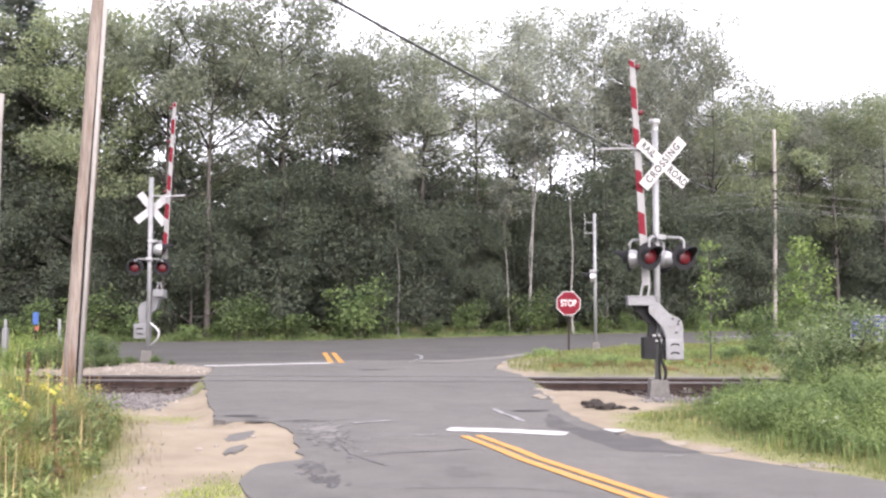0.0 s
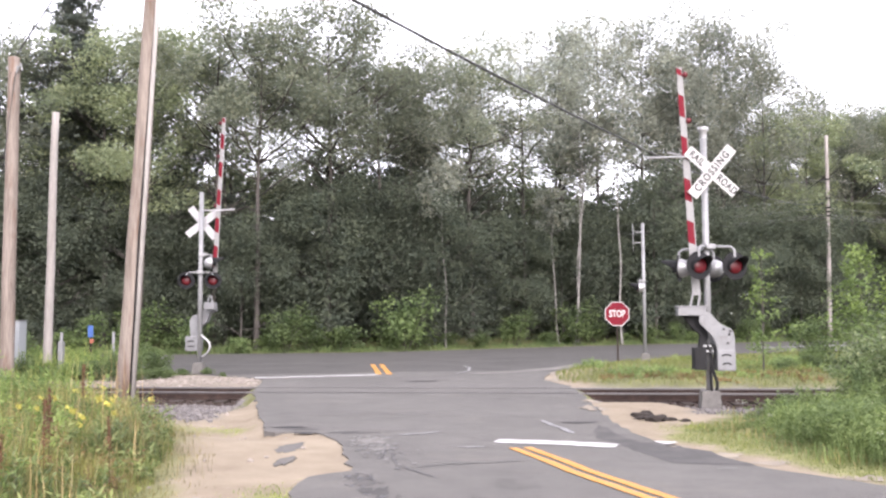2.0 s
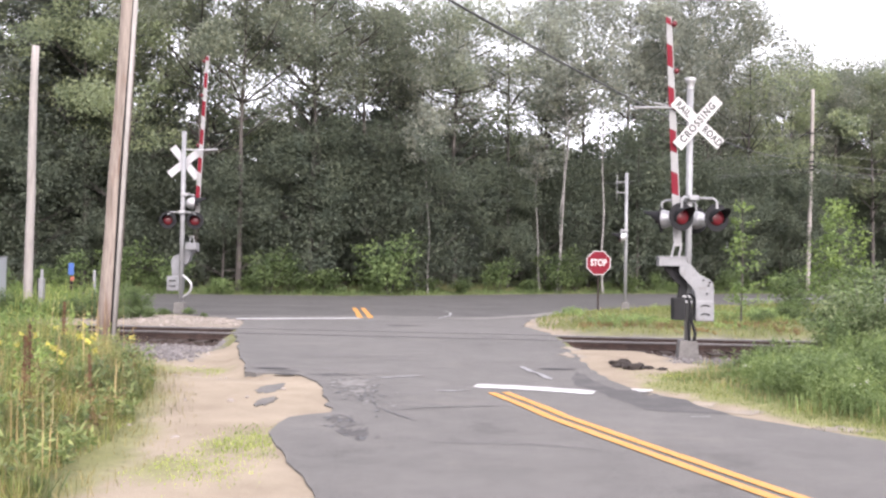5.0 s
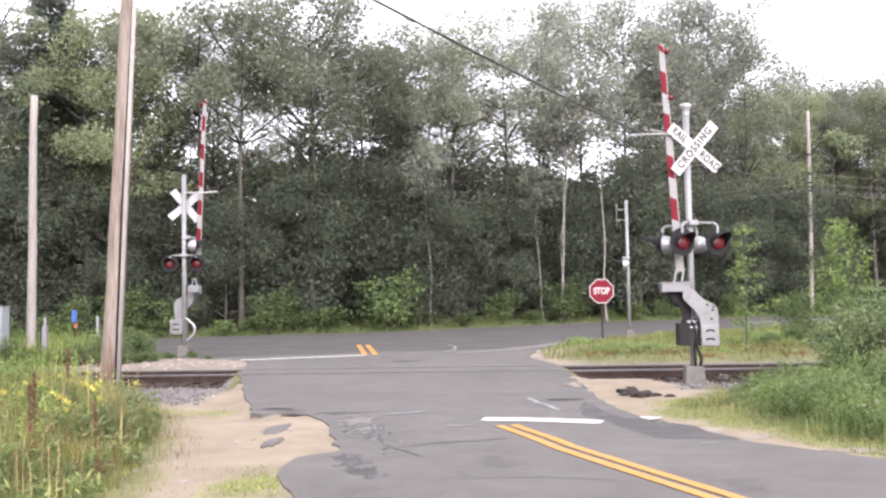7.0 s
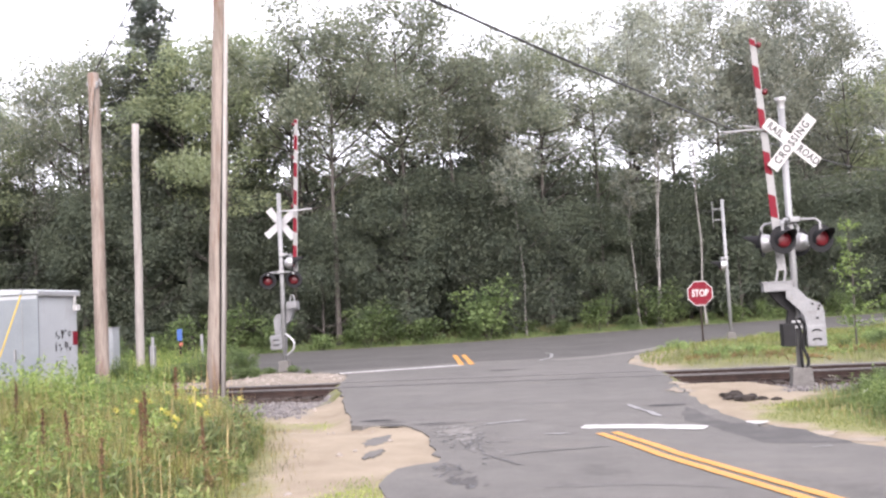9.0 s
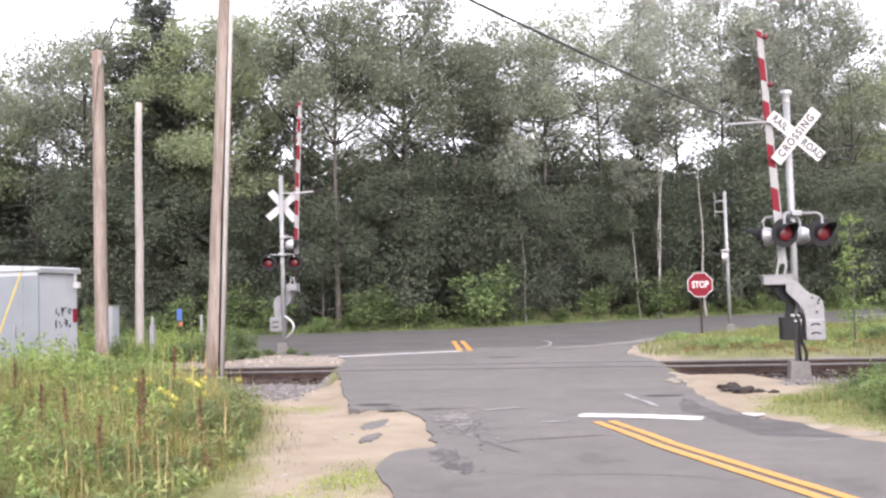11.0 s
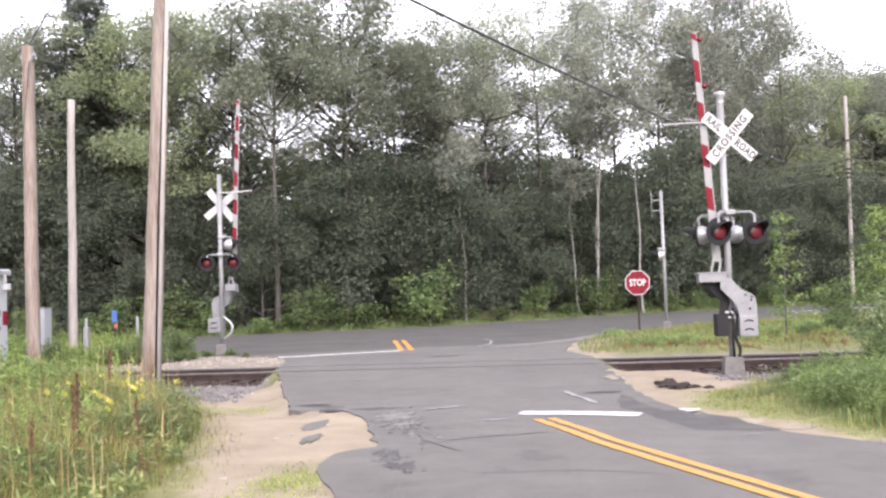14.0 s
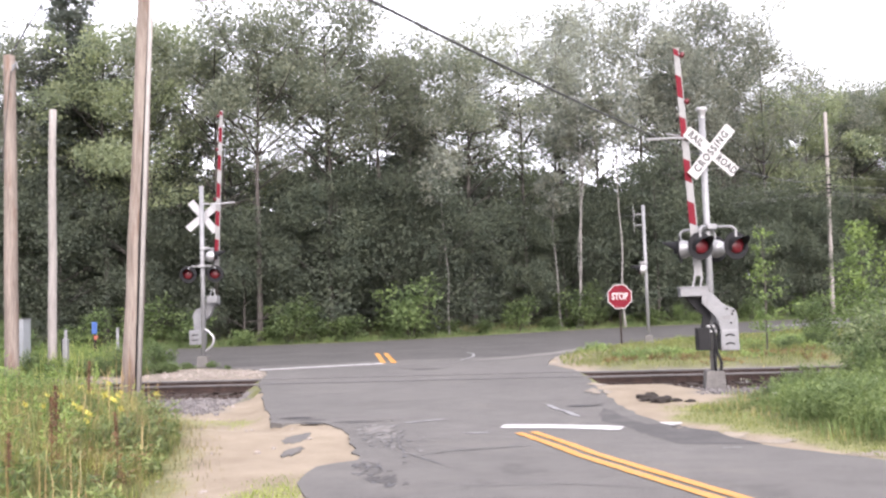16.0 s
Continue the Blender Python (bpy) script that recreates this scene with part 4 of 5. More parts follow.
for z in (1.24, 1.14):
    part("clamp", box(bmesh.new(), (-0.02, -0.02, z), (0.2, 0.24, 0.05), None, 0.012), M_GALV, sig)

# the signal beyond the track, seen from behind
sig2 = thing("crossing_signal", pose(-10.63, 28.34, -0.05), "crossing signal beyond the track seen from behind with raised striped arm", "crossing signal", "crossing signals")
mast(sig2, 5.75, 0.07, 0.34)
light_pair(sig2, 2.95, 12, 0.82, 0.2, 0.06)
light_pair(sig2, 3.5, 112, 0.62, 0.34, 0.06)
crossbuck(sig2, 4.8, 12, 6, -0.3, False)
gate_arm(sig2, (0.4, 0.12, 2.9), (0.66, 0.12, 8.15), 0.89, 5, -1)
part("arm_stop", tube(bmesh.new(), [(0.1, -0.2, 5.15), (0.5, -0.2, 5.13), (1.15, -0.2, 5.16)], 0.025, 7), M_SILVER, sig2, "thin rod holding the raised arm")
bm = bmesh.new()
prism(bm, [(0.42, 2.2), (0.14, 2.12), (0.0, 1.97), (-0.14, 1.9), (-0.3, 1.84), (-0.38, 1.68), (-0.34, 1.2), (-0.06, 1.2), (-0.02, 1.5), (0.18, 1.65), (0.28, 1.93), (0.46, 2.0)], 0.2, pose(0, 0.2, 0))
part("support_plate", bm, M_GREY, sig2, "curved grey counterweight plates")
part("arm_bracket", box(bmesh.new(), (0.4, -0.18, 2.15), (0.34, 0.3, 0.22), None, 0.02), M_GREY, sig2, "grey bracket holding the arm")
bm = bmesh.new()
tube(bm, [(0.3, -0.2, 2.2), (0.36, -0.2, 2.48)], 0.022, 6)
tube(bm, [(0.48, -0.2, 2.2), (0.42, -0.2, 2.48)], 0.022, 6)
part("arm_fork", bm, M_GALV, sig2, "forked arm holder")
case2 = part("counterweight_case", box(bmesh.new(), (-0.24, 0.16, 0.98), (0.44, 0.4, 0.46), None, 0.03), M_GREY, sig2, "light grey steel case")
for z in (1.06, 0.9):
    part("slot", box(bmesh.new(), (-0.26, -0.045, z), (0.2, 0.02, 0.035)), M_BLACK, case2)
part("cable_loop", tube(bmesh.new(), curve_through([(0.1, -0.15, 1.25), (0.36, -0.15, 1.0), (0.34, -0.15, 0.75), (0.1, -0.1, 0.55)], 6), 0.035, 8), M_SILVER, sig2, "pale cable loop", True)

# the side signal on the grass point, seen edge on
sig3 = thing("crossing_signal", pose(3.86, 35.8, -0.05), "thin crossing signal mast with crossed sign seen edge on", "crossing signal", "crossing signals")
mast(sig3, 5.3, 0.062, 0.3)
crossbuck(sig3, 4.75, 263, 0, 0.36, False)
for z in (4.55, 4.95):
    part("sign_bracket", tube(bmesh.new(), [(0, 0, z), (-0.36, 0, z)], 0.022, 6), M_GALV, sig3)
light_pair(sig3, 2.85, 265, 0.7, 0.2, 0.06)

# stop sign
stop = thing("stop_sign", pose(2.84, 35.7, -0.05, 0, 0, 4), "red octagonal stop sign on a thin rusty post", "road sign")
R8 = 0.455 / math.cos(math.pi / 8)
octo = lambda r: [(r * math.cos(math.pi / 8 + k * math.pi / 4), r * math.sin(math.pi / 8 + k * math.pi / 4)) for k in range(8)]
part("post", box(bmesh.new(), (0, 0.03, 1.05), (0.065, 0.05, 2.3), None, 0.008), M_POST, stop, "rusty brown steel post")
plate = part("sign_plate", prism(bmesh.new(), octo(R8), 0.006, pose(0, 0, 1.87)), M_WHITE, stop, "white-bordered octagonal plate")
part("sign_face", prism(bmesh.new(), octo(R8 * 0.93), 0.004, pose(0, -0.006, 1.87)), M_RED, plate, "red sign face")
part("lettering", lettering("STOP", 0.34, pose(0, -0.011, 1.87, 90) @ Matrix.Diagonal((0.74, 1, 1, 1)), 0.001), M_WHITE, plate, "white capital letters STOP")


# ---- poles and wires ----
def pole(m, length, r0, r1, material, label, lean=(0, 0)):
    p = thing("utility_pole", m, label, "pole", "utility poles")
    n = 9
    rng = random.Random(int(length * 100))
    pts = [(lean[0] * k / n + rng.uniform(-0.012, 0.012), lean[1] * k / n, length * k / n - 0.2) for k in range(n + 1)]
    part("shaft", tube(bmesh.new(), pts, [r0 + (r1 - r0) * k / n for k in range(n + 1)], 20), material, p, "", True)
    return p


p1 = pole(pose(-8.55, 18.6, -0.05), 10.6, 0.2, 0.15, M_POLE, "tall weathered leaning timber utility pole beside the track", (0.50, 0.05))
part("conduit", tube(bmesh.new(), [(0.205, -0.12, -0.1), (0.435, -0.1, 5.2), (0.655, -0.05, 10.2)], 0.045, 10), M_MOULDING, p1, "pale wooden cable moulding down the pole", True)
# wire made thick and dark to stand for the shaded gap at the moulding
bm = bmesh.new()
tube(bm, [(0.165, -0.155, -0.1), (0.29, -0.13, 3.5), (0.62, -0.03, 10)], 0.02, 6)
part("gap_wire", bm, M_DARK_STEEL, p1, "dark wire thickened to draw the shaded gap beside the moulding", True)
p2 = pole(pose(-13.9, 23.2, -0.05), 8.95, 0.185, 0.15, M_POLE, "weathered timber utility pole with rusty streaks", (-0.05, 0))
bm = bmesh.new()
box(bm, (-0.05, -0.05, 8.45), (0.34, 0.08, 0.1), None, 0.01)
tube(bm, [(0.08, -0.1, 8.3), (0.22, -0.12, 8.55), (0.26, -0.12, 8.35)], 0.025, 6)
part("pole_fitting", bm, M_GALV, p2, "metal cable fitting near the top")
part("down_wire", tube(bmesh.new(), [(0.1, -0.17, 8.3), (-0.14, -0.15, 6.2), (-0.16, -0.16, 5.6)], 0.012, 6), M_CABLE, p2, "loose dark wire on the pole")
p3 = pole(pose(-14.0, 25.4, -0.05), 7.95, 0.13, 0.1, M_POLE_PALE, "slender pale bare pole in the grass", (0.05, 0))
far_v = Vector((15.56, 52.75)) / 55 * 74
p4 = pole(pose(far_v.x, far_v.y, 0.1), 15.2, 0.17, 0.13, M_POLE_PALE, "tall pale utility pole beyond the cross road", (0.25, 0))
for z in (11.7, 10.3, 9.6, 9.3, 9.0):
    part("insulator", box(bmesh.new(), (0.16, -0.2, z), (0.34, 0.12, 0.1), None, 0.02), M_DARK_STEEL, p4)


def wire(name, a, b, sag, r, material, label, n=24):
    a, b = Vector(a), Vector(b)
    pts = [a.lerp(b, k / n) - Vector((0, 0, 4 * sag * (k / n) * (1 - k / n))) for k in range(n + 1)]
    tagged(part(name, tube(bmesh.new(), pts, r, 6), material), label, "cable")


ca, cb = Vector((-1.998, 11.833)), Vector((20.935, 70.973))
along = [(k / 44) * 85.5 - 22 for k in range(45)]
cable = [(*(ca + (cb - ca) * (s / 63.43)), 5.616 + 0.012 * s + 0.00092 * s * s) for s in along]
tagged(part("overhead_cable", tube(bmesh.new(), cable, 0.022, 7), M_CABLE, None, "", True), "thick black overhead cable crossing the road", "cable")
wire("overhead_cable", (-13.9, 23.2, 8.75), (-3.2, 12.5, 11.9), 0.0, 0.018, M_CABLE, "thin dark cable from the timber pole")
for z0, z1, sg, r in ((7.6, 11.8, 1.4, 0.01), (6.6, 10.4, 1.5, 0.01), (5.7, 9.7, 1.5, 0.011), (5.2, 9.2, 1.6, 0.012), (4.6, 9.0, 1.3, 0.011)):
    wire("roadside_wire", (-60, 38.5, z0), (far_v.x, far_v.y, z1), sg, r, M_WIRE, "thin grey wire along the cross road")
    wire("roadside_wire", (far_v.x, far_v.y, z1), (75, 92, z1), 0.8, r, M_WIRE, "thin grey wire along the cross road")

# ---- signal shed and cabinets ----
shed = thing("signal_shed", pose(-14.28, 20.95, -0.05, 0, 0, 0), "pale grey sheet-metal signal shed with graffiti marks beside the track", "shed")
SW, SD, SH = 2.5, 1.7, 2.66
part("wall_panel", box(bmesh.new(), (-SW / 2, SD / 2, SH / 2), (SW, SD, SH), None, 0.03), M_SHED, shed, "pale grey sheet-metal walls")
bm = bmesh.new()
prism(bm, [(-SW - 0.06, 0), (0.06, 0), (0.07, 0.06), (0.02, 0.1), (-SW / 2, 0.17), (-SW - 0.02, 0.1), (-SW - 0.07, 0.06)], SD + 0.12, pose(0, SD / 2, SH))
part("roof", bm, M_SHED, shed, "shallow folded metal roof")
# door spans the full front so its darker grey shades that face
door = part("door", box(bmesh.new(), (-SW / 2, -0.012, 1.27), (SW - 0.01, 0.03, 2.54), None, 0.01), M_SHED_SHADED, shed, "grey double door over the whole front, darkened for its shade")
part("seam", box(bmesh.new(), (-0.42, -0.03, 1.25), (0.012, 0.014, 2.4)), M_GALV, door, "narrow seam between the door leaves")
part("handle", box(bmesh.new(), (-0.62, -0.05, 1.15), (0.05, 0.06, 0.3), None, 0.01), M_GALV, door, "steel door handle")
part("corner_trim", box(bmesh.new(), (0.004, -0.004, SH / 2), (0.03, 0.05, SH - 0.02), None, 0.006), M_SHED_SHADED, shed)
part("drip_edge", box(bmesh.new(), (0.07, SD / 2, SH - 0.03), (0.03, SD + 0.1, 0.07), None, 0.006), M_GALV, shed)
for z in (0.5, 1.9):
    part("hinge", box(bmesh.new(), (-SW + 0.2, -0.03, z), (0.06, 0.03, 0.16), None, 0.006), M_GALV, door)
part("red_plate", box(bmesh.new(), (0.008, SD - 0.12, 1.5), (0.02, 0.2, 0.36), None, 0.004), M_RED, shed, "small red plate on the wall")
bm = bmesh.new()
box(bm, (0.06, SD - 0.12, 2.3), (0.14, 0.16, 0.16), None, 0.02)
tube(bm, [(0.06, SD - 0.2, 2.4), (0.08, SD - 0.22, 2.62)], 0.03, 8)
part("wall_lamp", bm, M_WHITE, shed, "small white fitting under the eave")
# sprayed marks on the wall: plain strokes
rng = random.Random(21)
for gz in (1.62, 1.3, 0.85):
    for k in range(6 if gz > 1 else 2):
        y0 = 0.75 + k * 0.11 + rng.uniform(-0.03, 0.03)
        pts = [(0.006, y0 + rng.uniform(-0.05, 0.05), gz + rng.uniform(-0.12, 0.12)) for _ in range(4)]
        part("spray_mark", tube(bmesh.new(), curve_through(pts, 4), 0.011, 4), M_DARK_STEEL, shed, "dark sprayed scrawl")

guy = thing("guy_wire", pose(-14.66, 19.35, -0.02), "thin steel guy wire with yellow guard holding the pole", "guy wire")
g_top = Vector((-13.9, 23.2, 8.62)) - Vector((-14.66, 19.35, 0))
part("strand", tube(bmesh.new(), [(0, 0, 0), tuple(g_top)], 0.005, 6), M_DARK_STEEL, guy)
part("guard", tube(bmesh.new(), [tuple(g_top * 0.03), tuple(g_top * 0.3)], 0.02, 9), M_YELLOW_PLASTIC, guy, "yellow plastic guard tube")

cab = thing("equipment_cabinet", pose(-15.2, 25.9, -0.05), "narrow pale grey equipment cabinet behind the pole", "cabinet")
part("body", box(bmesh.new(), (0, 0, 0.85), (0.3, 0.4, 1.7), None, 0.02), M_SHED, cab)
part("lid", box(bmesh.new(), (0, 0, 1.72), (0.34, 0.44, 0.04), None, 0.01), M_GALV, cab)
cab2 = thing("cable_marker", pose(-13.65, 25.5, -0.05), "small grey cable marker post at the pale pole", "marker post")
part("body", box(bmesh.new(), (0, 0, 0.55), (0.14, 0.14, 1.15), None, 0.02), M_GALV, cab2)
part("strip", box(bmesh.new(), (-0.08, -0.06, 0.7), (0.03, 0.06, 0.9), None, 0.006), M_DARK_STEEL, cab2, "dark strip")
bs = thing("marker_sign", pose(-17.5, 34.9, -0.05, 0, 0, 24), "small blue marker sign among the bushes", "sign")
part("post", box(bmesh.new(), (0.02, 0.03, 0.6), (0.08, 0.05, 1.3), None, 0.008), M_POST, bs)
part("sign_plate", box(bmesh.new(), (0, 0, 1.3), (0.2, 0.02, 0.46), None, 0.006), M_BLUE_POST, bs, "bright blue plate")
part("lower_plate", box(bmesh.new(), (0.05, -0.01, 0.92), (0.14, 0.02, 0.16), None, 0.006), M_ORANGE, bs, "small orange plate")
for x, y in ((-16.6, 35.0), (-18.3, 34.2)):
    mp = thing("marker_post", pose(x, y, -0.05), "thin grey marker post in the weeds", "marker post", "marker posts")
    part("body", box(bmesh.new(), (0, 0, 0.6), (0.1, 0.06, 1.35), None, 0.01), M_GALV, mp)
ns = thing("notice_sign", pose(8.05, 20.4, -0.05, 0, 0, -18), "blue railway notice board with rows of white lettering among bushes", "sign")
for x in (-0.33, 0.33):
    part("post", box(bmesh.new(), (x, 0.03, 0.6), (0.06, 0.05, 1.5), None, 0.006), M_POST, ns)
board = part("board", box(bmesh.new(), (0, 0, 1.27), (0.86, 0.012, 0.56), None, 0.004), M_BLUE, ns, "blue board with a pale edge")
bm = bmesh.new()
box(bm, (0, -0.004, 1.54), (0.86, 0.012, 0.02))
box(bm, (0, -0.004, 1.0), (0.86, 0.012, 0.02))
box(bm, (-0.42, -0.004, 1.27), (0.02, 0.012, 0.52))
part("edge_trim", bm, M_WHITE, board, "thin pale border")
for z, runs in ((1.46, ((-0.24, 0.26), (0.16, 0.4))), (1.36, ((-0.3, 0.1), (0.1, 0.5))), (1.26, ((-0.2, 0.34), (0.2, 0.24))), (1.16, ((-0.1, 0.5), (0.3, 0.2))), (1.07, ((-0.08, 0.46), (0.28, 0.18)))):
    for x, w in runs:
        part("text_bar", box(bmesh.new(), (x, -0.008, z), (w * 0.92, 0.006, 0.022)), M_ARM, board)
part("lower_plate", box(bmesh.new(), (-0.1, 0.0, 0.88), (0.26, 0.012, 0.16), None, 0.004), M_ORANGE, ns, "small orange plate")


# ---- trees ----
def blob_points(rng, n, c, r):
    """Points in a rounded clump, thicker towards its skin."""
    d = rng.normal(size=(n, 3))
    d /= np.linalg.norm(d, axis=1, keepdims=True)
    return np.array(c) + d * np.array(r) * (rng.uniform(0.15, 1, (n, 1)) ** 0.5)


def broadleaf(seed, tall, spread, bare, material, bark, leaves, leaf, r0=0.19, puff=1.0, crook=1.0):
    """Trunk, limbs and a crown of leaf clumps with gaps. bare: height of the first limbs as a share."""
    rng = np.random.default_rng(seed)
    bm = bmesh.new()
    bend = rng.uniform(-0.5, 0.5, (6, 2)).cumsum(0) * tall * 0.012 * crook
    zs = np.linspace(-0.3, tall * 0.93, 7)
    pts = [(0, 0, zs[0])] + [(float(bend[k][0]), float(bend[k][1]), float(zs[k + 1])) for k in range(6)]
    trunk = curve_through(pts, 3)
    n = len(trunk)
    tube(bm, trunk, [r0 * (1 - 0.86 * k / (n - 1)) + (0.08 if k == 0 else 0) for k in range(n)], 8)
    clumps = []
    limbs = int(rng.integers(13, 18))
    for k in range(limbs):
        f = bare + (1 - bare) * (k + rng.uniform(0, 0.8)) / limbs
        f = min(f, 0.97)
        p = np.array(trunk[int(f * (n - 1))])
        a = k * 2.4 + rng.uniform(-0.5, 0.5)
        reach = spread * (0.45 + 0.75 * math.sin(math.pi * min(1, 0.18 + 0.75 * (f - bare) / (1 - bare)))) * rng.uniform(0.6, 1.1)
        rise = rng.uniform(0.35, 0.95) * reach
        q = p + np.array([math.cos(a) * reach, math.sin(a) * reach, rise])
        mid = (p + q) / 2 + np.array([0, 0, -0.08 * reach]) + rng.normal(size=3) * 0.12
        r = r0 * (1 - 0.75 * f) * 0.6
        tube(bm, curve_through([tuple(p), tuple(mid), tuple(q)], 3), [r, r * 0.9, r * 0.8, r * 0.65, r * 0.5, r * 0.35, r * 0.2], 5)
        for s in range(int(rng.integers(2, 5))):
            w = p + (q - p) * rng.uniform(0.45, 1.1) + rng.normal(size=3) * np.array([0.6, 0.6, 0.45]) * puff
            clumps.append((w, rng.uniform(0.55, 1.25)))
            tube(bm, [tuple(mid), tuple((mid + w) / 2 + rng.normal(size=3) * 0.1), tuple(w)], [r * 0.4, r * 0.25, r * 0.1], 4)
    if tall > 15:
        for k in range(11):      # dead and thin limbs under the crown
            f = bare * rng.uniform(0.62, 1.15)
            p = np.array(trunk[int(f * (n - 1))])
            a = rng.uniform(0, 6.3)
            ln = rng.uniform(1.4, 3.2)
            w = p + np.array([math.cos(a) * ln, math.sin(a) * ln, ln * rng.uniform(0.3, 0.9)])
            tube(bm, [tuple(p), tuple((p + w) / 2 + rng.normal(size=3) * 0.15), tuple(w)], [0.06, 0.04, 0.012], 4)
    clumps.append((np.array(trunk[-1]), 0.9))
    wood = mesh_of(bm, "trunk", True)
    wood.materials.append(bark)
    size = np.array([c[1] for c in clumps]) ** 2
    counts = (leaves * size / size.sum()).astype(int)
    centres = np.concatenate([blob_points(rng, max(4, c), w, (0.98 * s * puff, 0.98 * s * puff, 0.8 * s * puff)) for (w, s), c in zip(clumps, counts)])
    crown = leaf_cloud("crown", centres, leaf, leaf * 0.75, rng, 0.25, 0.35, 3)
    crown.materials.append(material)
    return wood, crown


def conifer(seed, tall, spread, bare, sprays, r0=0.16):
    """A pine: whorls of branches carrying flat needle sprays."""
    rng = np.random.default_rng(seed)
    bm = bmesh.new()
    tube(bm, [(0, 0, -0.3), (0.03, 0, tall * 0.5), (0, 0, tall)], [r0, r0 * 0.6, 0.015], 8)
    pts = []
    whorls = int(tall * 1.5)
    per = max(8, sprays // (whorls * 6))
    for k in range(whorls):
        f = bare + (1 - bare) * (k + 0.3) / whorls
        z = f * tall
        reach = spread * (1 - ((f - bare) / (1 - bare))) ** 0.5 * rng.uniform(0.75, 1.1) + 0.25
        for b in range(6):
            a = b * math.pi / 3 + k * 0.7 + rng.uniform(-0.35, 0.35)
            rr = reach * rng.uniform(0.55, 1.1)
            d = np.array([math.cos(a), math.sin(a), rng.uniform(-0.12, 0.22)])
            tube(bm, [(0, 0, z), tuple(np.array([0, 0, z]) + d * rr)], [0.03, 0.008], 4, False)
            side = np.array([-math.sin(a), math.cos(a), 0])
            m_ = max(4, int(per * (0.2 + 0.9 * reach / (spread + 0.25))))
            s = rng.uniform(0.2, 1.05, m_)
            pts.append(np.array([0, 0, z]) + d * (s * rr)[:, None] + side * (rng.normal(size=m_) * 0.16 * rr)[:, None] + np.array([0, 0, 1]) * (rng.normal(size=m_) * 0.1)[:, None])
    wood = mesh_of(bm, "trunk", True)
    wood.materials.append(M_BARK)
    crown = leaf_cloud("crown", np.concatenate(pts), 0.3, 0.16, rng, 0.12, 0.7, 3)
    crown.materials.append(M_NEEDLE)
    return wood, crown


def plant(name, meshes, m, label, category, group, names=("trunk", "crown")):
    t = thing(name, m, label, category, group)
    for n, me in zip(names, meshes):
        ob = part(n, me, None, t)
        if n == "seed_head" or names == ("stem", "foliage") and n == "stem":
            tagged(ob, kind="stuff")
    return t


OAKS = [broadleaf(s, 20, 4.2, b, M_LEAF_LIT, M_BARK, 14500, 0.19, 0.2, 1.5) for s, b in ((1, 0.6), (2, 0.66), (3, 0.57))]
MAPLES = [broadleaf(s, 19, 3.6, b, M_LEAF_BRIGHT, M_BARK, 15000, 0.19, 0.19, 1.4) for s, b in ((11, 0.42), (12, 0.5))]
ASPENS = [broadleaf(s, 21, 3.0, b, M_LEAF_GREY, M_BARK, 11500, 0.17, 0.15, 1.4) for s, b in ((21, 0.58), (22, 0.66), (23, 0.55))]
PINES = [conifer(s, t, w, b, n) for s, t, w, b, n in ((31, 20, 4.8, 0.25, 30000), (32, 11, 3.2, 0.05, 13000), (33, 9, 3.0, 0.04, 12000))]
YOUNG = [broadleaf(s, h, w, 0.1, mt, M_BARK, 14000, 0.19, 0.1, 1.5) for s, h, w, mt in ((61, 9.5, 3.2, M_LEAF_SHADE), (62, 8, 3.0, M_LEAF_SHADE), (63, 10.5, 2.8, M_LEAF_SHADE))]
SLIM = [broadleaf(s, h, 1.7, 0.45, M_LEAF_LIT, M_BARK, 1000, 0.17, 0.1, 1.2, 1.6) for s, h in ((75, 17), (76, 15.5), (77, 18))]
BIRCHES = [broadleaf(s, h, 1.3, 0.72, M_LEAF_GREY, M_BARK_PALE, 1300, 0.25, 0.07, 0.7, 2.4) for s, h in ((71, 15), (72, 13))]
LABELS = {"slim_tree": "slender dark-stemmed tree with thin foliage", "young_tree": "leafy young understory tree with forest shade in its leaf colour", "birch": "thin crooked pale birch trunk before the dark forest", "oak": "tall oak with dark green crown at the forest edge", "maple": "tall maple with fresh green crown at the forest edge", "aspen": "slender pale-barked aspen with grey-green crown", "pine": "dark green pine among the broadleaf trees"}


def edge_point(x, off):
    """A point that many metres behind the far road edge."""
    s = (far_edge(x + 1) - far_edge(x - 1)) / 2
    return x, far_edge(x) + off * math.hypot(1, s)


# height of the forest's top along the road, seven metres behind its edge
SKYLINE = ([-45, -35, -31, -28.5, -26.4, -24, -17, -14.8, -11.6, -8.8, -4.3, -2.6, 1.9, 5.2, 8.2, 9.9, 12, 14, 17, 18.5, 19.5, 25, 29, 34, 45],
           [16.8, 16.5, 17.8, 19.7, 20.9, 18.7, 19.3, 20.3, 20.5, 18.1, 18.6, 19.8, 22.5, 23.9, 24, 22.1, 24.4, 25, 23.7, 21.4, 18.6, 19.6, 19.8, 22, 22])


def crown_top(me):
    co = np.empty(len(me.vertices) * 3, np.float32)
    me.vertices.foreach_get("co", co)
    return float(np.percentile(co[2::3], 99.7))


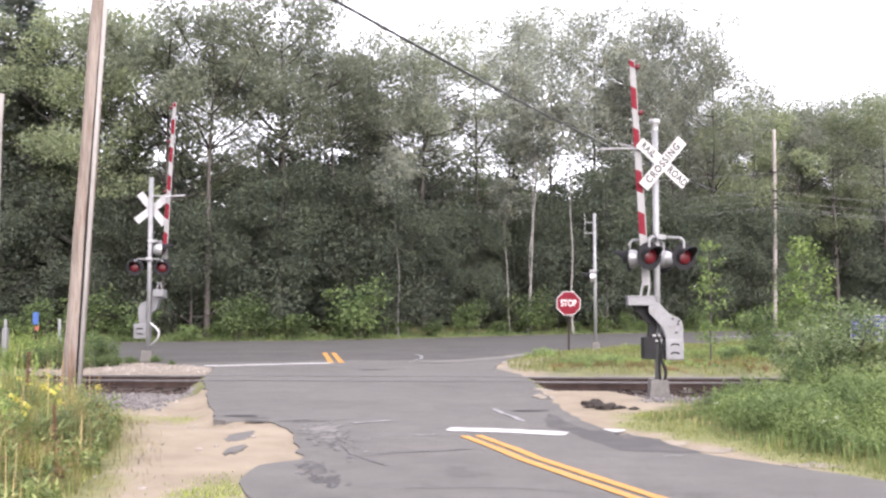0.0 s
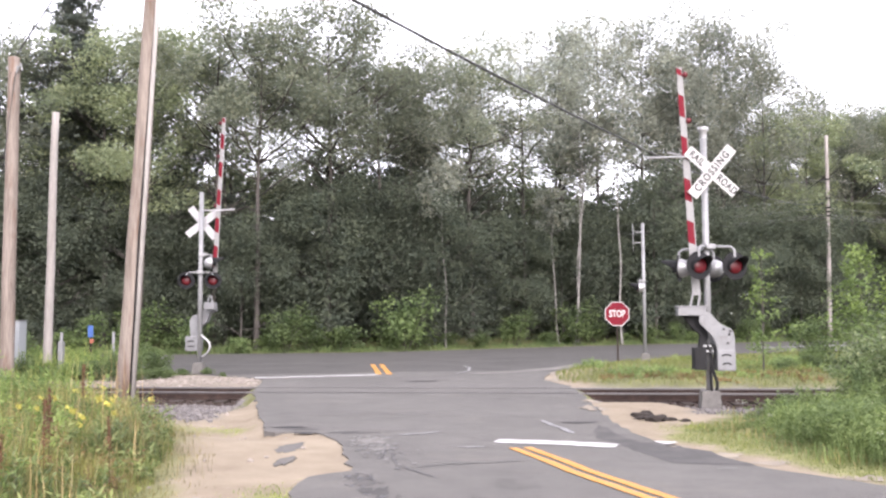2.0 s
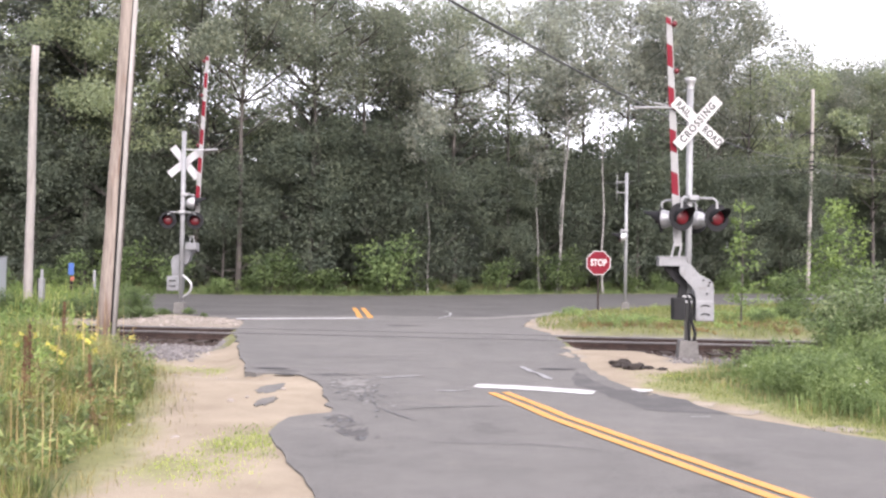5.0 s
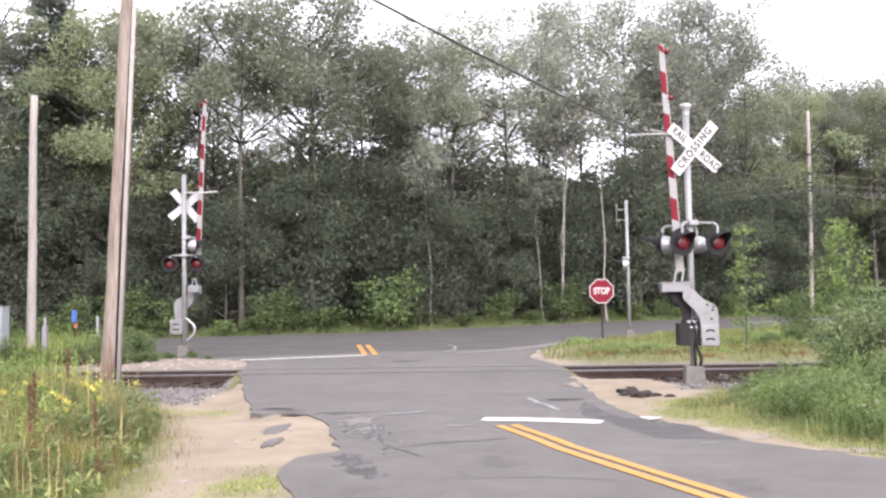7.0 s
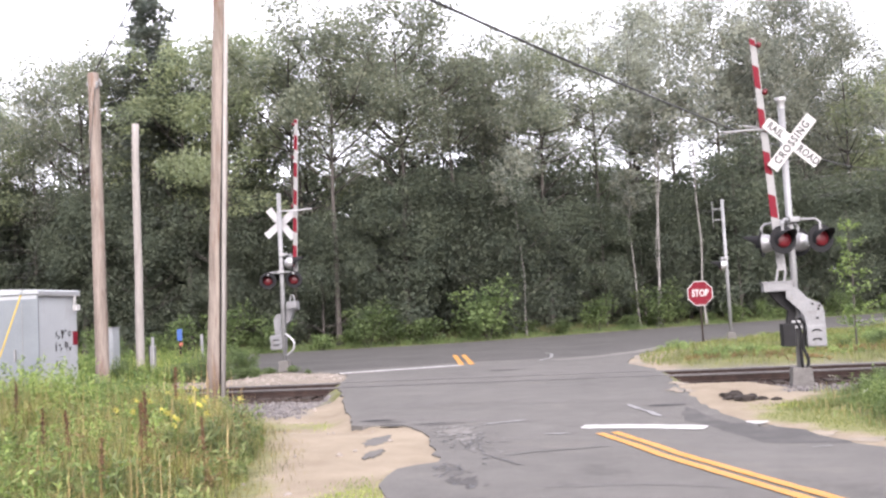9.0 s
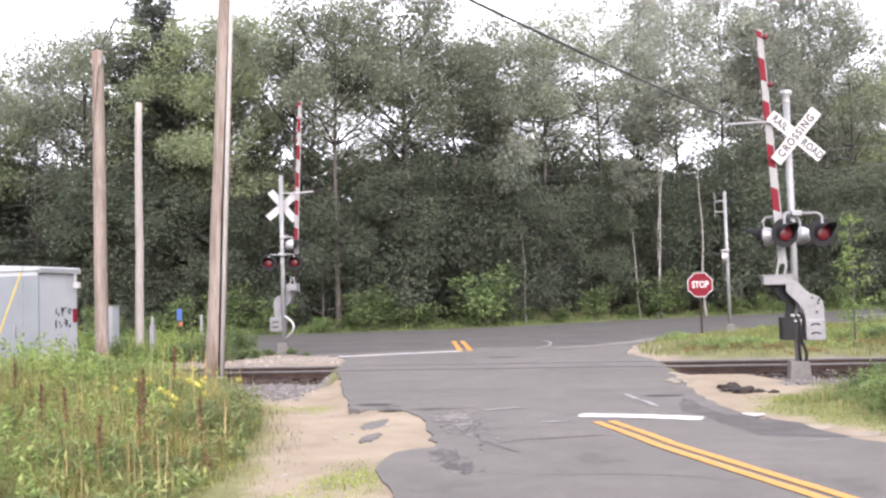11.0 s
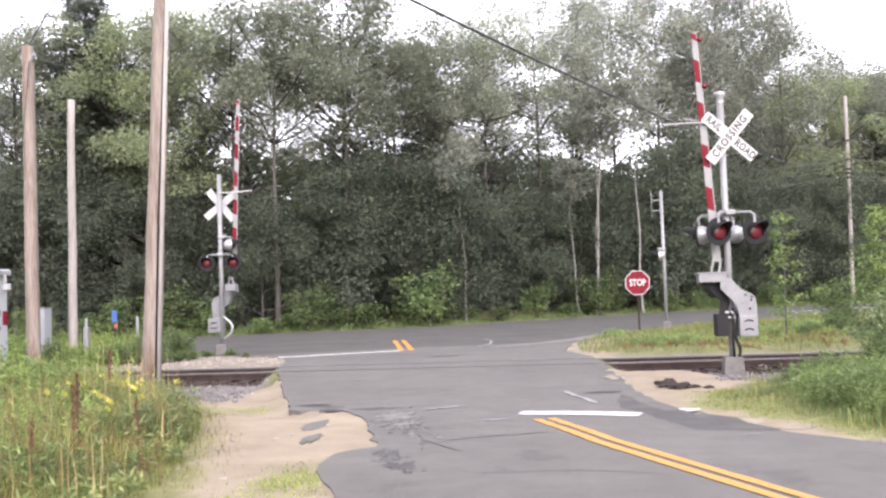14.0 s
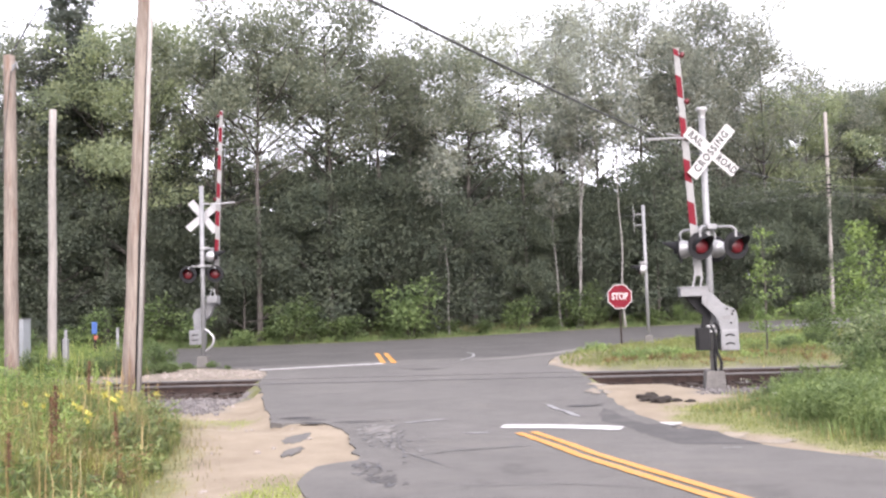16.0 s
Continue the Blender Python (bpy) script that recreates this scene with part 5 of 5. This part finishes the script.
def place_tree(kind, pool, which, x, off, scale, turn):
    """A tree off metres behind the road edge; scale 0: as tall as the skyline there, else at most that tall."""
    px, py = edge_point(x, off)
    me = pool[which % len(pool)]
    near = px * (far_edge(px) + 7) / py
    tallest = (between(near, *SKYLINE) - EYE) * py / (far_edge(near) + 7) + EYE - height(px, py)
    fit = tallest / crown_top(me[1])
    scale = fit if not scale else min(scale, 0.95 * fit)
    return plant(kind, me, Matrix.Translation((px, py, height(px, py))) @ Matrix.Rotation(turn, 4, "Z") @ Matrix.Diagonal((scale, scale, scale, 1)), LABELS[kind], "tree", "forest edge trees")


rng = random.Random(77)
# x along the edge, kind
front = [(-41, "oak"), (-37, "maple"), (-33.5, "aspen"), (-30.5, "oak"), (-26.8, "pine"), (-24.5, "maple"), (-21.5, "maple"), (-18.5, "oak"), (-15.2, "oak"), (-12.2, "oak"), (-9.2, "oak"),
         (-6.5, "aspen"), (-4, "oak"), (-1.2, "aspen"), (1.5, "aspen"), (4.4, "aspen"), (7.2, "aspen"), (9.8, "aspen"), (12.4, "aspen"), (14.6, "aspen"), (16.8, "aspen"), (20.4, "maple"), (23, "aspen"), (26, "oak"), (29, "maple"), (31.5, "aspen"), (34, "oak"), (38, "oak"), (43, "pine")]
POOLS = {"oak": OAKS, "maple": MAPLES, "aspen": ASPENS, "pine": PINES[:1]}
for k, (x, kind) in enumerate(front):
    place_tree(kind, POOLS[kind], k, x + rng.uniform(-0.4, 0.4), rng.uniform(4.5, 8.5), 0, rng.uniform(0, 6.3))
for k in range(23):
    x = -44 + 3.8 * k
    kind = ("oak", "aspen", "maple", "oak", "pine")[k % 5]
    if -8 < x < 13 and k % 2:
        continue
    place_tree(kind, POOLS[kind], k + 1, x + rng.uniform(-1.2, 1.2), rng.uniform(10, 15), rng.uniform(0.82, 0.98) if x < 13 else rng.uniform(0.9, 1.08), rng.uniform(0, 6.3))
for k in range(26):
    x = -42 + 3.3 * k
    place_tree("pine", PINES[1:], k, x + rng.uniform(-1.2, 1.2), rng.uniform(5, 11), rng.uniform(0.75, 1.1), rng.uniform(0, 6.3))
for k in range(44):
    x = -38 + 1.35 * k
    place_tree("slim_tree", SLIM, k, x + rng.uniform(-0.6, 0.6), rng.uniform(6, 17), rng.uniform(0.82, 1.08), rng.uniform(0, 6.3))
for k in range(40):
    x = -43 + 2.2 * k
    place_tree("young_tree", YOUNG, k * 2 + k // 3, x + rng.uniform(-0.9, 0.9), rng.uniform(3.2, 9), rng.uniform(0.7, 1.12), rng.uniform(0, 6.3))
for k, (x, off, s) in enumerate(((5.1, 1.3, 1.15), (2.0, 1.8, 1.25), (2.3, 2.2, 1.0), (1.1, 2.6, 0.8), (-5.4, 2.8, 0.75))):
    place_tree("birch", BIRCHES, k, x, off, s, k * 1.3)

# the woods farther back: one mass of leaves with an uneven top
rg = np.random.default_rng(5)
clumps = []
for k in range(1250):
    x = rg.uniform(-60, 62)
    off = rg.uniform(17, 34)
    px, py = edge_point(x, off)
    top = 12.4 if x < 14 else 15.5
    z = top * rg.uniform(0.03, 1) ** (1.5 if x < 14 else 1.0)
    clumps.append(blob_points(rg, 160, (px, py, z), (2.6, 2.6, 1.6)))
# the woods' darkness comes from the shaded leaf colour
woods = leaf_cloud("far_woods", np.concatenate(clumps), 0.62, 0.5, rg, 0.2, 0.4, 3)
tagged(part("far_woods", woods, M_LEAF_SHADE), "dense woods behind the first trees with shade in the leaf colour", "woods", kind="stuff")


# ---- shrubs ----
def shrub(seed, w, h, n, leaf, material, stems=7, narrow=0.55, cone=0.25):
    rng = np.random.default_rng(seed)
    bm = bmesh.new()
    pts = []
    for k in range(stems):
        a = k * 2.4 + rng.uniform(-0.4, 0.4)
        reach = w / 2 * rng.uniform(0.25, 0.95)
        top = np.array([math.cos(a) * reach, math.sin(a) * reach, h * rng.uniform(0.55, 1.0) * (1 - cone * reach / (w / 2))])
        mid = top * np.array([0.45, 0.45, 0.55])
        tube(bm, [(0.05 * math.cos(a), 0.05 * math.sin(a), -0.1), tuple(mid), tuple(top)], [0.02, 0.014, 0.005], 5, False)
        for s in range(5):
            c = mid + (top - mid) * rng.uniform(-0.5, 1.05) + rng.normal(size=3) * 0.08 * w
            c[2] = max(c[2], 0.12 * h)
            pts.append(blob_points(rng, n // (stems * 5), c, (w * 0.2, w * 0.2, h * 0.13)))
    wood = mesh_of(bm, "stem")
    wood.materials.append(M_BARK)
    leaves = leaf_cloud("foliage", np.concatenate(pts), leaf, leaf * narrow, rng, 0.15, 0.4)
    leaves.materials.append(material)
    return wood, leaves


VERGE = [shrub(s, 2.6, h, 1500, 0.17, M_SHRUB) for s, h in ((41, 1.8), (42, 2.4), (43, 1.4))]
for k in range(46):
    x = -40 + 1.75 * k + rng.uniform(-0.6, 0.6)
    px, py = edge_point(x, rng.uniform(1.0, 3.6))
    s = rng.uniform(0.6, 1.15)
    plant("shrub", VERGE[k % 3], Matrix.Translation((px, py, height(px, py))) @ Matrix.Rotation(rng.uniform(0, 6.3), 4, "Z") @ Matrix.Diagonal((s, s, s, 1)), "leafy green shrub at the foot of the forest", "shrub", "forest edge shrubs", ("stem", "foliage"))
for x, off, s in ((-7.2, 1.4, 1.5), (2.2, 1.6, 1.3), (-20, 1.5, 1.2), (-13, 1.3, 1.1)):
    px, py = edge_point(x, off)
    plant("shrub", VERGE[1], Matrix.Translation((px, py, height(px, py))) @ Matrix.Diagonal((s, s, s, 1)), "large light green shrub before the dark forest", "shrub", "forest edge shrubs", ("stem", "foliage"))

def sapling(seed, tall, spread, tiers, leaf, material):
    """A young tree: one stem, tiers of rising branches shorter towards the top, leaves along them."""
    rng = np.random.default_rng(seed)
    bm = bmesh.new()
    tube(bm, [(0, 0, -0.1), (0.04, 0.02, tall * 0.5), (0, 0, tall)], [0.03, 0.02, 0.005], 6, False)
    pts = []
    for k in range(tiers):
        f = 0.12 + 0.84 * (k + rng.uniform(0, 0.6)) / tiers
        for b in range(3):
            a = k * 2.1 + b * 2.1 + rng.uniform(-0.4, 0.4)
            reach = spread * (1.02 - f) ** 0.8 * rng.uniform(0.55, 1.1) + 0.1
            p = np.array([0, 0, f * tall])
            q = p + np.array([math.cos(a) * reach, math.sin(a) * reach, reach * rng.uniform(0.25, 0.7)])
            tube(bm, [tuple(p), tuple(q)], [0.009, 0.003], 4, False)
            n = int(10 + 48 * reach)
            t = rng.uniform(0.25, 1.08, n)[:, None]
            pts.append(p + (q - p) * t + rng.normal(size=(n, 3)) * np.array([0.1, 0.1, 0.07]) * (0.5 + reach * 0.6))
    wood = mesh_of(bm, "stem")
    wood.materials.append(M_BARK)
    leaves = leaf_cloud("foliage", np.concatenate(pts), leaf, leaf * 0.5, rng, 0.1, 0.4)
    leaves.materials.append(material)
    return wood, leaves


# saplings and the bush on the grass point and beside the track
plant("sapling", sapling(51, 4.4, 1.8, 14, 0.16, M_SUMAC), pose(10.7, 32.8, -0.1), "young broad bright green tree beyond the track", "tree", "saplings", ("stem", "foliage"))
plant("sapling", sapling(52, 4.1, 0.9, 7, 0.13, M_SUMAC), pose(6.6, 29.0, -0.1), "slim bright green sapling beyond the track", "tree", "saplings", ("stem", "foliage"))
plant("bush", shrub(53, 2.3, 1.9, 12000, 0.1, M_BUSH, 20, 0.36), pose(6.05, 16.9, -0.05), "dense round bush with pale green leaf tips", "bush", "", ("stem", "foliage"))
plant("bush", shrub(54, 1.9, 0.85, 2600, 0.1, M_BUSH, 9, 0.4), pose(8.0, 17.6, -0.05), "green bush beside the notice board", "bush", "", ("stem", "foliage"))
for k, (x, y, s) in enumerate(((8.4, 27.5, 0.3), (9.6, 29.5, 0.36), (5.6, 30.5, 0.3), (11, 27, 0.4), (10.6, 38, 0.8), (13, 38, 0.9), (-17, 31, 0.55), (-19.5, 33, 0.6), (-14.8, 29.6, 0.45), (-22, 33.5, 0.7), (-13.2, 27.8, 0.38), (-16, 27.5, 0.5), (-12.3, 24.9, 0.42), (-11.9, 26.3, 0.36), (-13.2, 25.6, 0.45), (-12.4, 27.3, 0.34), (-13.8, 24.2, 0.4), (-11.2, 25.1, 0.3), (-10.9, 26.4, 0.24), (-11.7, 24.6, 0.34), (6.1, 28.4, 0.26), (7.3, 29.3, 0.32), (6.9, 28.2, 0.22), (8.6, 31, 0.45), (9.4, 34, 0.5), (12.4, 33.5, 0.55), (-10.9, 27.7, 0.2), (-10.25, 28.1, 0.18), (-11.6, 27.2, 0.4), (-11.0, 25.9, 0.3), (-9.4, 27.0, 0.12), (-12.2, 28.6, 0.45))):
    plant("shrub", VERGE[k % 3], Matrix.Translation((x, y, -0.05)) @ Matrix.Rotation(k * 1.7, 4, "Z") @ Matrix.Diagonal((s, s, s, 1)), "low leafy shrub in rough grass near the track", "shrub", "trackside shrubs", ("stem", "foliage"))


for k, (x, y, s) in enumerate(((5.0, 15.6, 0.36), (5.6, 15.0, 0.32), (5.3, 16.4, 0.3), (6.1, 14.2, 0.26))):
    plant("shrub", VERGE[(k + 1) % 3], Matrix.Translation((x, y, height(x, y))) @ Matrix.Rotation(k * 2.3, 4, "Z") @ Matrix.Diagonal((s * 0.8, s * 0.8, s * 1.2, 1)), "upright bright green shrub in the roadside weeds", "shrub", "roadside shrubs", ("stem", "foliage"))


# ---- grass and weeds ----
def scatter(n, x0, x1, y0, y1, keep, rng):
    out = []
    while len(out) < n:
        x, y = rng.uniform(x0, x1), rng.uniform(y0, y1)
        if keep(x, y):
            out.append((x, y, height(x, y) - 0.01))
    return np.array(out)


def left_field(x, y):
    gx = between(y, *GRASS_LEFT) + 0.3 * noise.noise((x * 1.3, y * 1.3, 5))
    return x < gx - 0.05 and not on_road(x, y, 0.2) and not (-16.7 < x < -14.1 and 20.6 < y < 22.8) and bed(x, y) < 0.25 and not (x > -12.6 and y > 18.7) and not (x > -9.6 and y > 16.9)


def right_field(x, y):
    return x > between(y, *GRASS_RIGHT) + 0.3 * noise.noise((x * 1.3, y * 1.3, 5)) and bed(x, y) < 0.5 and apron(x, y) < 0.5


def point_field(x, y):
    return not on_road(x, y, 0.35) and y > 24.2 and x > 0.4


def far_verge(x, y):
    return far_edge(x) + 0.3 < y < far_edge(x) + 5


gr = random.Random(91)
ng = np.random.default_rng(91)


def lower_at_sand(roots):
    """Grass is thinner and lower towards the sandy shoulder."""
    return np.array([0.3 + 0.7 * step(0.0, 1.5, between(y, *GRASS_LEFT) - x) for x, y, _ in roots])


def lower_at_track(roots):
    """The roadside grass stays low between the road and the signal."""
    return np.array([0.4 + 0.6 * step(0.0, 0.5, x - 0.222 * y) for x, y, _ in roots])


def lawn(name, roots, h, w, material, label, lean=0.45, fade=None):
    tagged(part(name, grass_mesh(name, roots, h, w, ng, lean, fade(roots) if fade else 1.0), material), label, "grass", kind="stuff")


def leafy_stems(name, roots, tall, leaves, leaf, material, label, rng):
    """Upright weed stems set with narrow leaves, thinner towards the ground."""
    n = len(roots)
    patch = np.array([0.85 + 0.7 * noise.noise((x * 0.9, y * 0.6, 12.5)) for x, y, _ in roots]).clip(0.4, 1.3)
    h = tall * patch * rng.uniform(0.5, 1.2, n)
    s = rng.uniform(0.2, 1.0, (n, leaves))
    tilt = rng.normal(size=(n, 2)) * 0.14
    c = np.repeat(roots[:, None, :], leaves, 1)
    c[..., 2] += s * h[:, None]
    c[..., :2] += s[..., None] * h[:, None, None] * tilt[:, None, :] + rng.normal(size=(n, leaves, 2)) * 0.015
    me = leaf_cloud(name, c.reshape(-1, 3), leaf, leaf * 0.26, rng, -0.25, 0.25)
    tagged(part(name, me, material), label, "weeds", kind="stuff")


lawn("tall_grass", scatter(44000, -11, -2.8, 5, 19, left_field, gr), 0.52, 0.006, M_GRASS, "tall green grass beside the sandy shoulder", 1.4, lower_at_sand)
lawn("dry_grass", scatter(40000, -10, -2.8, 5, 17, left_field, gr), 0.6, 0.0045, M_DRYGRASS, "yellowing tall grass beside the sandy shoulder", 1.4, lower_at_sand)
leafy_stems("roadside_weeds", scatter(1300, -11, -4, 6, 18.5, lambda x, y: left_field(x + 1.0 + noise.noise((x, y, 3)), y), gr), 0.62, 26, 0.08, M_WEED, "leafy green weeds among the tall grass", ng)
leafy_stems("field_weeds", scatter(4200, -27, -8, 13, 32, left_field, gr), 0.85, 30, 0.12, M_WEED, "dense leafy weeds in front of the shed", ng)
leafy_stems("verge_weeds", scatter(1900, 2.4, 14, 9, 20, lambda x, y: right_field(x - 0.35, y) and 0.225 * y + gr.uniform(-0.2, 0.7) < x < 0.36 * y + gr.uniform(0.0, 2.0), gr), 0.55, 30, 0.075, M_VERGE, "leafy weeds along the road beside the track", ng)
sedge = []
for k in range(110):
    while True:
        x, y = gr.uniform(-9, -3.2), gr.uniform(6, 15)
        if left_field(x, y):
            break
    sedge += [(gr.gauss(x, 0.05), gr.gauss(y, 0.05), height(x, y) - 0.01) for _ in range(46)]
lawn("sedge_tufts", np.array(sedge), 0.62, 0.009, M_SEDGE, "bluish green sedge tufts among the grass", 1.5, lower_at_sand)
lawn("straw_stalks", scatter(380, -9, -3.4, 6, 17, left_field, gr), 0.85, 0.006, M_STRAW, "dry straw-coloured grass stalks", 0.35)
leafy_stems("undergrowth", scatter(900, -10, -3.4, 6, 17, left_field, gr), 0.42, 22, 0.1, M_SEDGE, "low dark leafy weeds among the grass", ng)
bloom = scatter(34, 2.8, 9, 9.5, 18, right_field, gr)
heads = np.concatenate([r + np.array([0, 0, 0.42]) + ng.normal(size=(14, 3)) * np.array([0.028, 0.028, 0.01]) for r in bloom])
tagged(part("yarrow_blooms", leaf_cloud("yarrow_blooms", heads, 0.02, 0.016, ng, 0, 0.7), M_PALE_FLOWER), "small white flower heads in the roadside grass", "wildflower", kind="stuff")
lawn("field_grass", scatter(16000, -26, -8, 14, 32, left_field, gr), 0.75, 0.013, M_GRASS, "tall green grass in front of the shed", 0.6)
lawn("roadside_grass", scatter(26000, 2, 14, 8, 20, right_field, gr), 0.34, 0.007, M_VERGE, "green roadside grass", 0.9, lower_at_track)
lawn("roadside_dry_grass", scatter(4500, 2, 8, 8, 19, right_field, gr), 0.2, 0.007, M_DRYGRASS, "short yellowing grass at the road edge", 0.8)
lawn("verge_low_grass", scatter(9000, 1.2, 8, 7, 15.4, lambda x, y: x > between(y, *LOW_RIGHT) + gr.uniform(-0.1, 0.5) and x < between(y, *GRASS_RIGHT) + 0.6 and not on_road(x, y, 0.05), gr), 0.07, 0.006, M_GRASS, "low yellow-green grass along the road edge", 1.2)
leafy_stems("island_weeds", scatter(900, 0.6, 14, 25.5, 38, lambda x, y: point_field(x, y) and not (2 < x < 5.2 and y > 29) and noise.noise((x * 0.5, y * 0.3, 61)) > 0.05, gr), 0.28, 22, 0.09, M_VERGE, "low green weeds on the grass point", ng)
leafy_stems("island_moss", scatter(420, 1.6, 12, 24.6, 28, lambda x, y: point_field(x, y) and noise.noise((x * 0.6, y * 0.6, 71)) > 0.0, gr), 0.14, 22, 0.07, M_RUSSET, "reddish brown low plants at the ballast edge", ng)
lawn("short_grass", scatter(7000, 0.3, 22, 24.2, 47, point_field, gr), 0.12, 0.012, M_DRYGRASS, "short yellowish grass between track and cross road", 0.8)
lawn("short_green_grass", scatter(38000, 0.3, 22, 24.4, 47, point_field, gr), 0.2, 0.012, M_GRASS, "short green grass between track and cross road", 0.8)
lawn("verge_grass", scatter(18000, -42, 42, 40, 90, far_verge, gr), 0.32, 0.02, M_SHRUB, "unmown grass along the far road edge", 0.6)


tufts = []
for x, y, n in ((-2.62, 9.0, 60), (-2.45, 8.6, 130), (-2.3, 8.1, 150), (-2.7, 8.1, 100), (-2.9, 7.4, 120), (-2.4, 7.2, 150), (-5.3, 14.7, 90), (-4.9, 14.5, 70), (1.9, 15.0, 60), (2.3, 14.6, 90)):
    for k in range(n * 3):
        tx, ty = gr.gauss(x, 0.17), gr.gauss(y, 0.3)
        if not on_road(tx, ty, 0.03):
            tufts.append((tx, ty, height(tx, ty) - 0.01))
lawn("sand_tufts", np.array(tufts), 0.045, 0.007, M_SPROUT, "fresh yellow-green tufts on the sand", 1.4)
leafy_stems("russet_weeds", scatter(80, -7, -4, 8, 14, lambda x, y: left_field(x + 0.1, y) and noise.noise((x * 0.9, y * 0.6, 8)) > 0.12, gr), 0.5, 20, 0.07, M_RUSSET, "withered reddish brown weeds among the grass", ng)
fringe = scatter(1700, -6.9, -2.6, 5, 18.8, lambda x, y: abs(x - between(y, *GRASS_LEFT) - 0.12 - 0.3 * noise.noise((x * 1.3, y * 1.3, 5))) < gr.uniform(0, 0.5), gr)
lawn("sand_fringe", fringe, 0.1, 0.005, M_DRYGRASS, "low dry grass creeping onto the sand", 1.1)


# ---- single weeds ----
def goldenrod(seed):
    rng = np.random.default_rng(seed)
    bm = bmesh.new()
    top = (rng.uniform(-0.08, 0.08), rng.uniform(-0.08, 0.08), 0.85)
    tube(bm, [(0, 0, -0.05), (top[0] * 0.3, top[1] * 0.3, 0.45), top], [0.006, 0.005, 0.003], 5)
    stem = mesh_of(bm, "stem")
    stem.materials.append(M_WEED)
    s = rng.uniform(0.1, 0.9, 34)
    lv = leaf_cloud("leaf_spray", np.stack([top[0] * s, top[1] * s, 0.85 * s], 1), 0.12, 0.025, rng, -0.2, 0.2)
    lv.materials.append(M_WEED)
    pts = []
    for k in range(7):
        a = k * 2.4
        t = np.linspace(0, 1, 26)
        r = 0.11 * rng.uniform(0.4, 1)
        pts.append(np.stack([top[0] + math.cos(a) * r * t, top[1] + math.sin(a) * r * t, 0.78 + 0.2 * t * rng.uniform(0.3, 1) - 0.1 * t * t + rng.normal(size=26) * 0.008], 1))
    fl = leaf_cloud("flower_head", np.concatenate(pts), 0.034, 0.02, rng, 0, 0.2)
    fl.materials.append(M_GOLD)
    return stem, lv, fl


def dock(seed):
    rng = np.random.default_rng(seed)
    bm = bmesh.new()
    bend = rng.uniform(-0.06, 0.06)
    tube(bm, [(0, 0, -0.05), (bend, 0, 0.5), (bend * 2.2, 0.02, 1.0)], [0.008, 0.006, 0.003], 5)
    stem = mesh_of(bm, "stem")
    stem.materials.append(M_DOCK)
    s = rng.uniform(0.55, 1.02, 330)
    w = 0.026 * (1.05 - s) / 0.5 + 0.006
    c = np.stack([bend * 2 * s + rng.normal(size=330) * w, rng.normal(size=330) * w, s], 1)
    hd = leaf_cloud("seed_head", c, 0.03, 0.022, rng, 0.0, 0.2)
    hd.materials.append(M_DOCK)
    return stem, hd


GOLD = [goldenrod(s) for s in (81, 82, 83)]
DOCKS = [dock(s) for s in (85, 86, 87)]
spots = [(-6.5, 11.6), (-6.2, 11.9), (-6.0, 11.6), (-5.8, 11.2), (-5.5, 10.9), (-6.1, 12.5), (-6.5, 12.4), (-5.8, 12.2), (-5.6, 11.9), (-6.8, 11.7), (-6.3, 13.4), (-6.0, 14.0), (-5.3, 10.4), (-7.6, 14.6), (-7.2, 14.2), (-7.0, 14.9), (-7.5, 15.6), (-7.9, 15.3), (-6.7, 13.9), (-7.3, 13.2), (-6.9, 12.8)]
for k, (x, y) in enumerate(spots):
    s = gr.uniform(0.52, 0.72)
    plant("goldenrod", GOLD[k % 3], Matrix.Translation((x, y, height(x, y))) @ Matrix.Rotation(k * 2.1, 4, "Z") @ Matrix.Diagonal((s, s, s, 1)), "goldenrod with yellow flower heads in tall grass", "wildflower", "goldenrods", ("stem", "leaf_spray", "flower_head"))
for k, (x, y, s) in enumerate(((-5.71, 8.9, 0.8), (-4.7, 8.5, 0.9), (-4.86, 8.9, 0.98), (-4.2, 8.85, 0.72), (-7.0, 13.75, 1.0), (-6.3, 9.3, 0.8), (-8.0, 11.2, 0.9), (-4.6, 7.6, 0.7))):
    plant("dock", DOCKS[k % 3], Matrix.Translation((x, y, height(x, y))) @ Matrix.Rotation(k * 1.9, 4, "Z") @ Matrix.Diagonal((s * 0.7, s * 0.7, s, 1)), "dried brown dock stalk with seed head", "wildflower", "dock stalks", ("stem", "seed_head"))

# broken dark lumps on the sand beside the track
for k, (x, y, s) in enumerate(((1.69, 16.3, 0.15), (1.8, 15.65, 0.14), (1.95, 15.95, 0.1), (2.08, 15.75, 0.08), (1.6, 15.9, 0.07), (2.3, 15.6, 0.07), (7.1, 23.9, 0.13))):
    bm = bmesh.new()
    bmesh.ops.create_icosphere(bm, subdivisions=2, radius=1)
    for v in bm.verts:
        v.co *= 1 + 0.9 * noise.noise(v.co * 2.1 + Vector((k * 3, 0, 0)))
        v.co.z = max(v.co.z, -0.4)
    tagged(part("debris_lump", bm, M_DEBRIS, at=Matrix.Translation((x, y, height(x, y) + s * 0.2)) @ Matrix.Diagonal((s * 1.25, s * 0.9, s * 0.5, 1))), "dark flattened lump of debris on the sand", "rubble", "rubble")
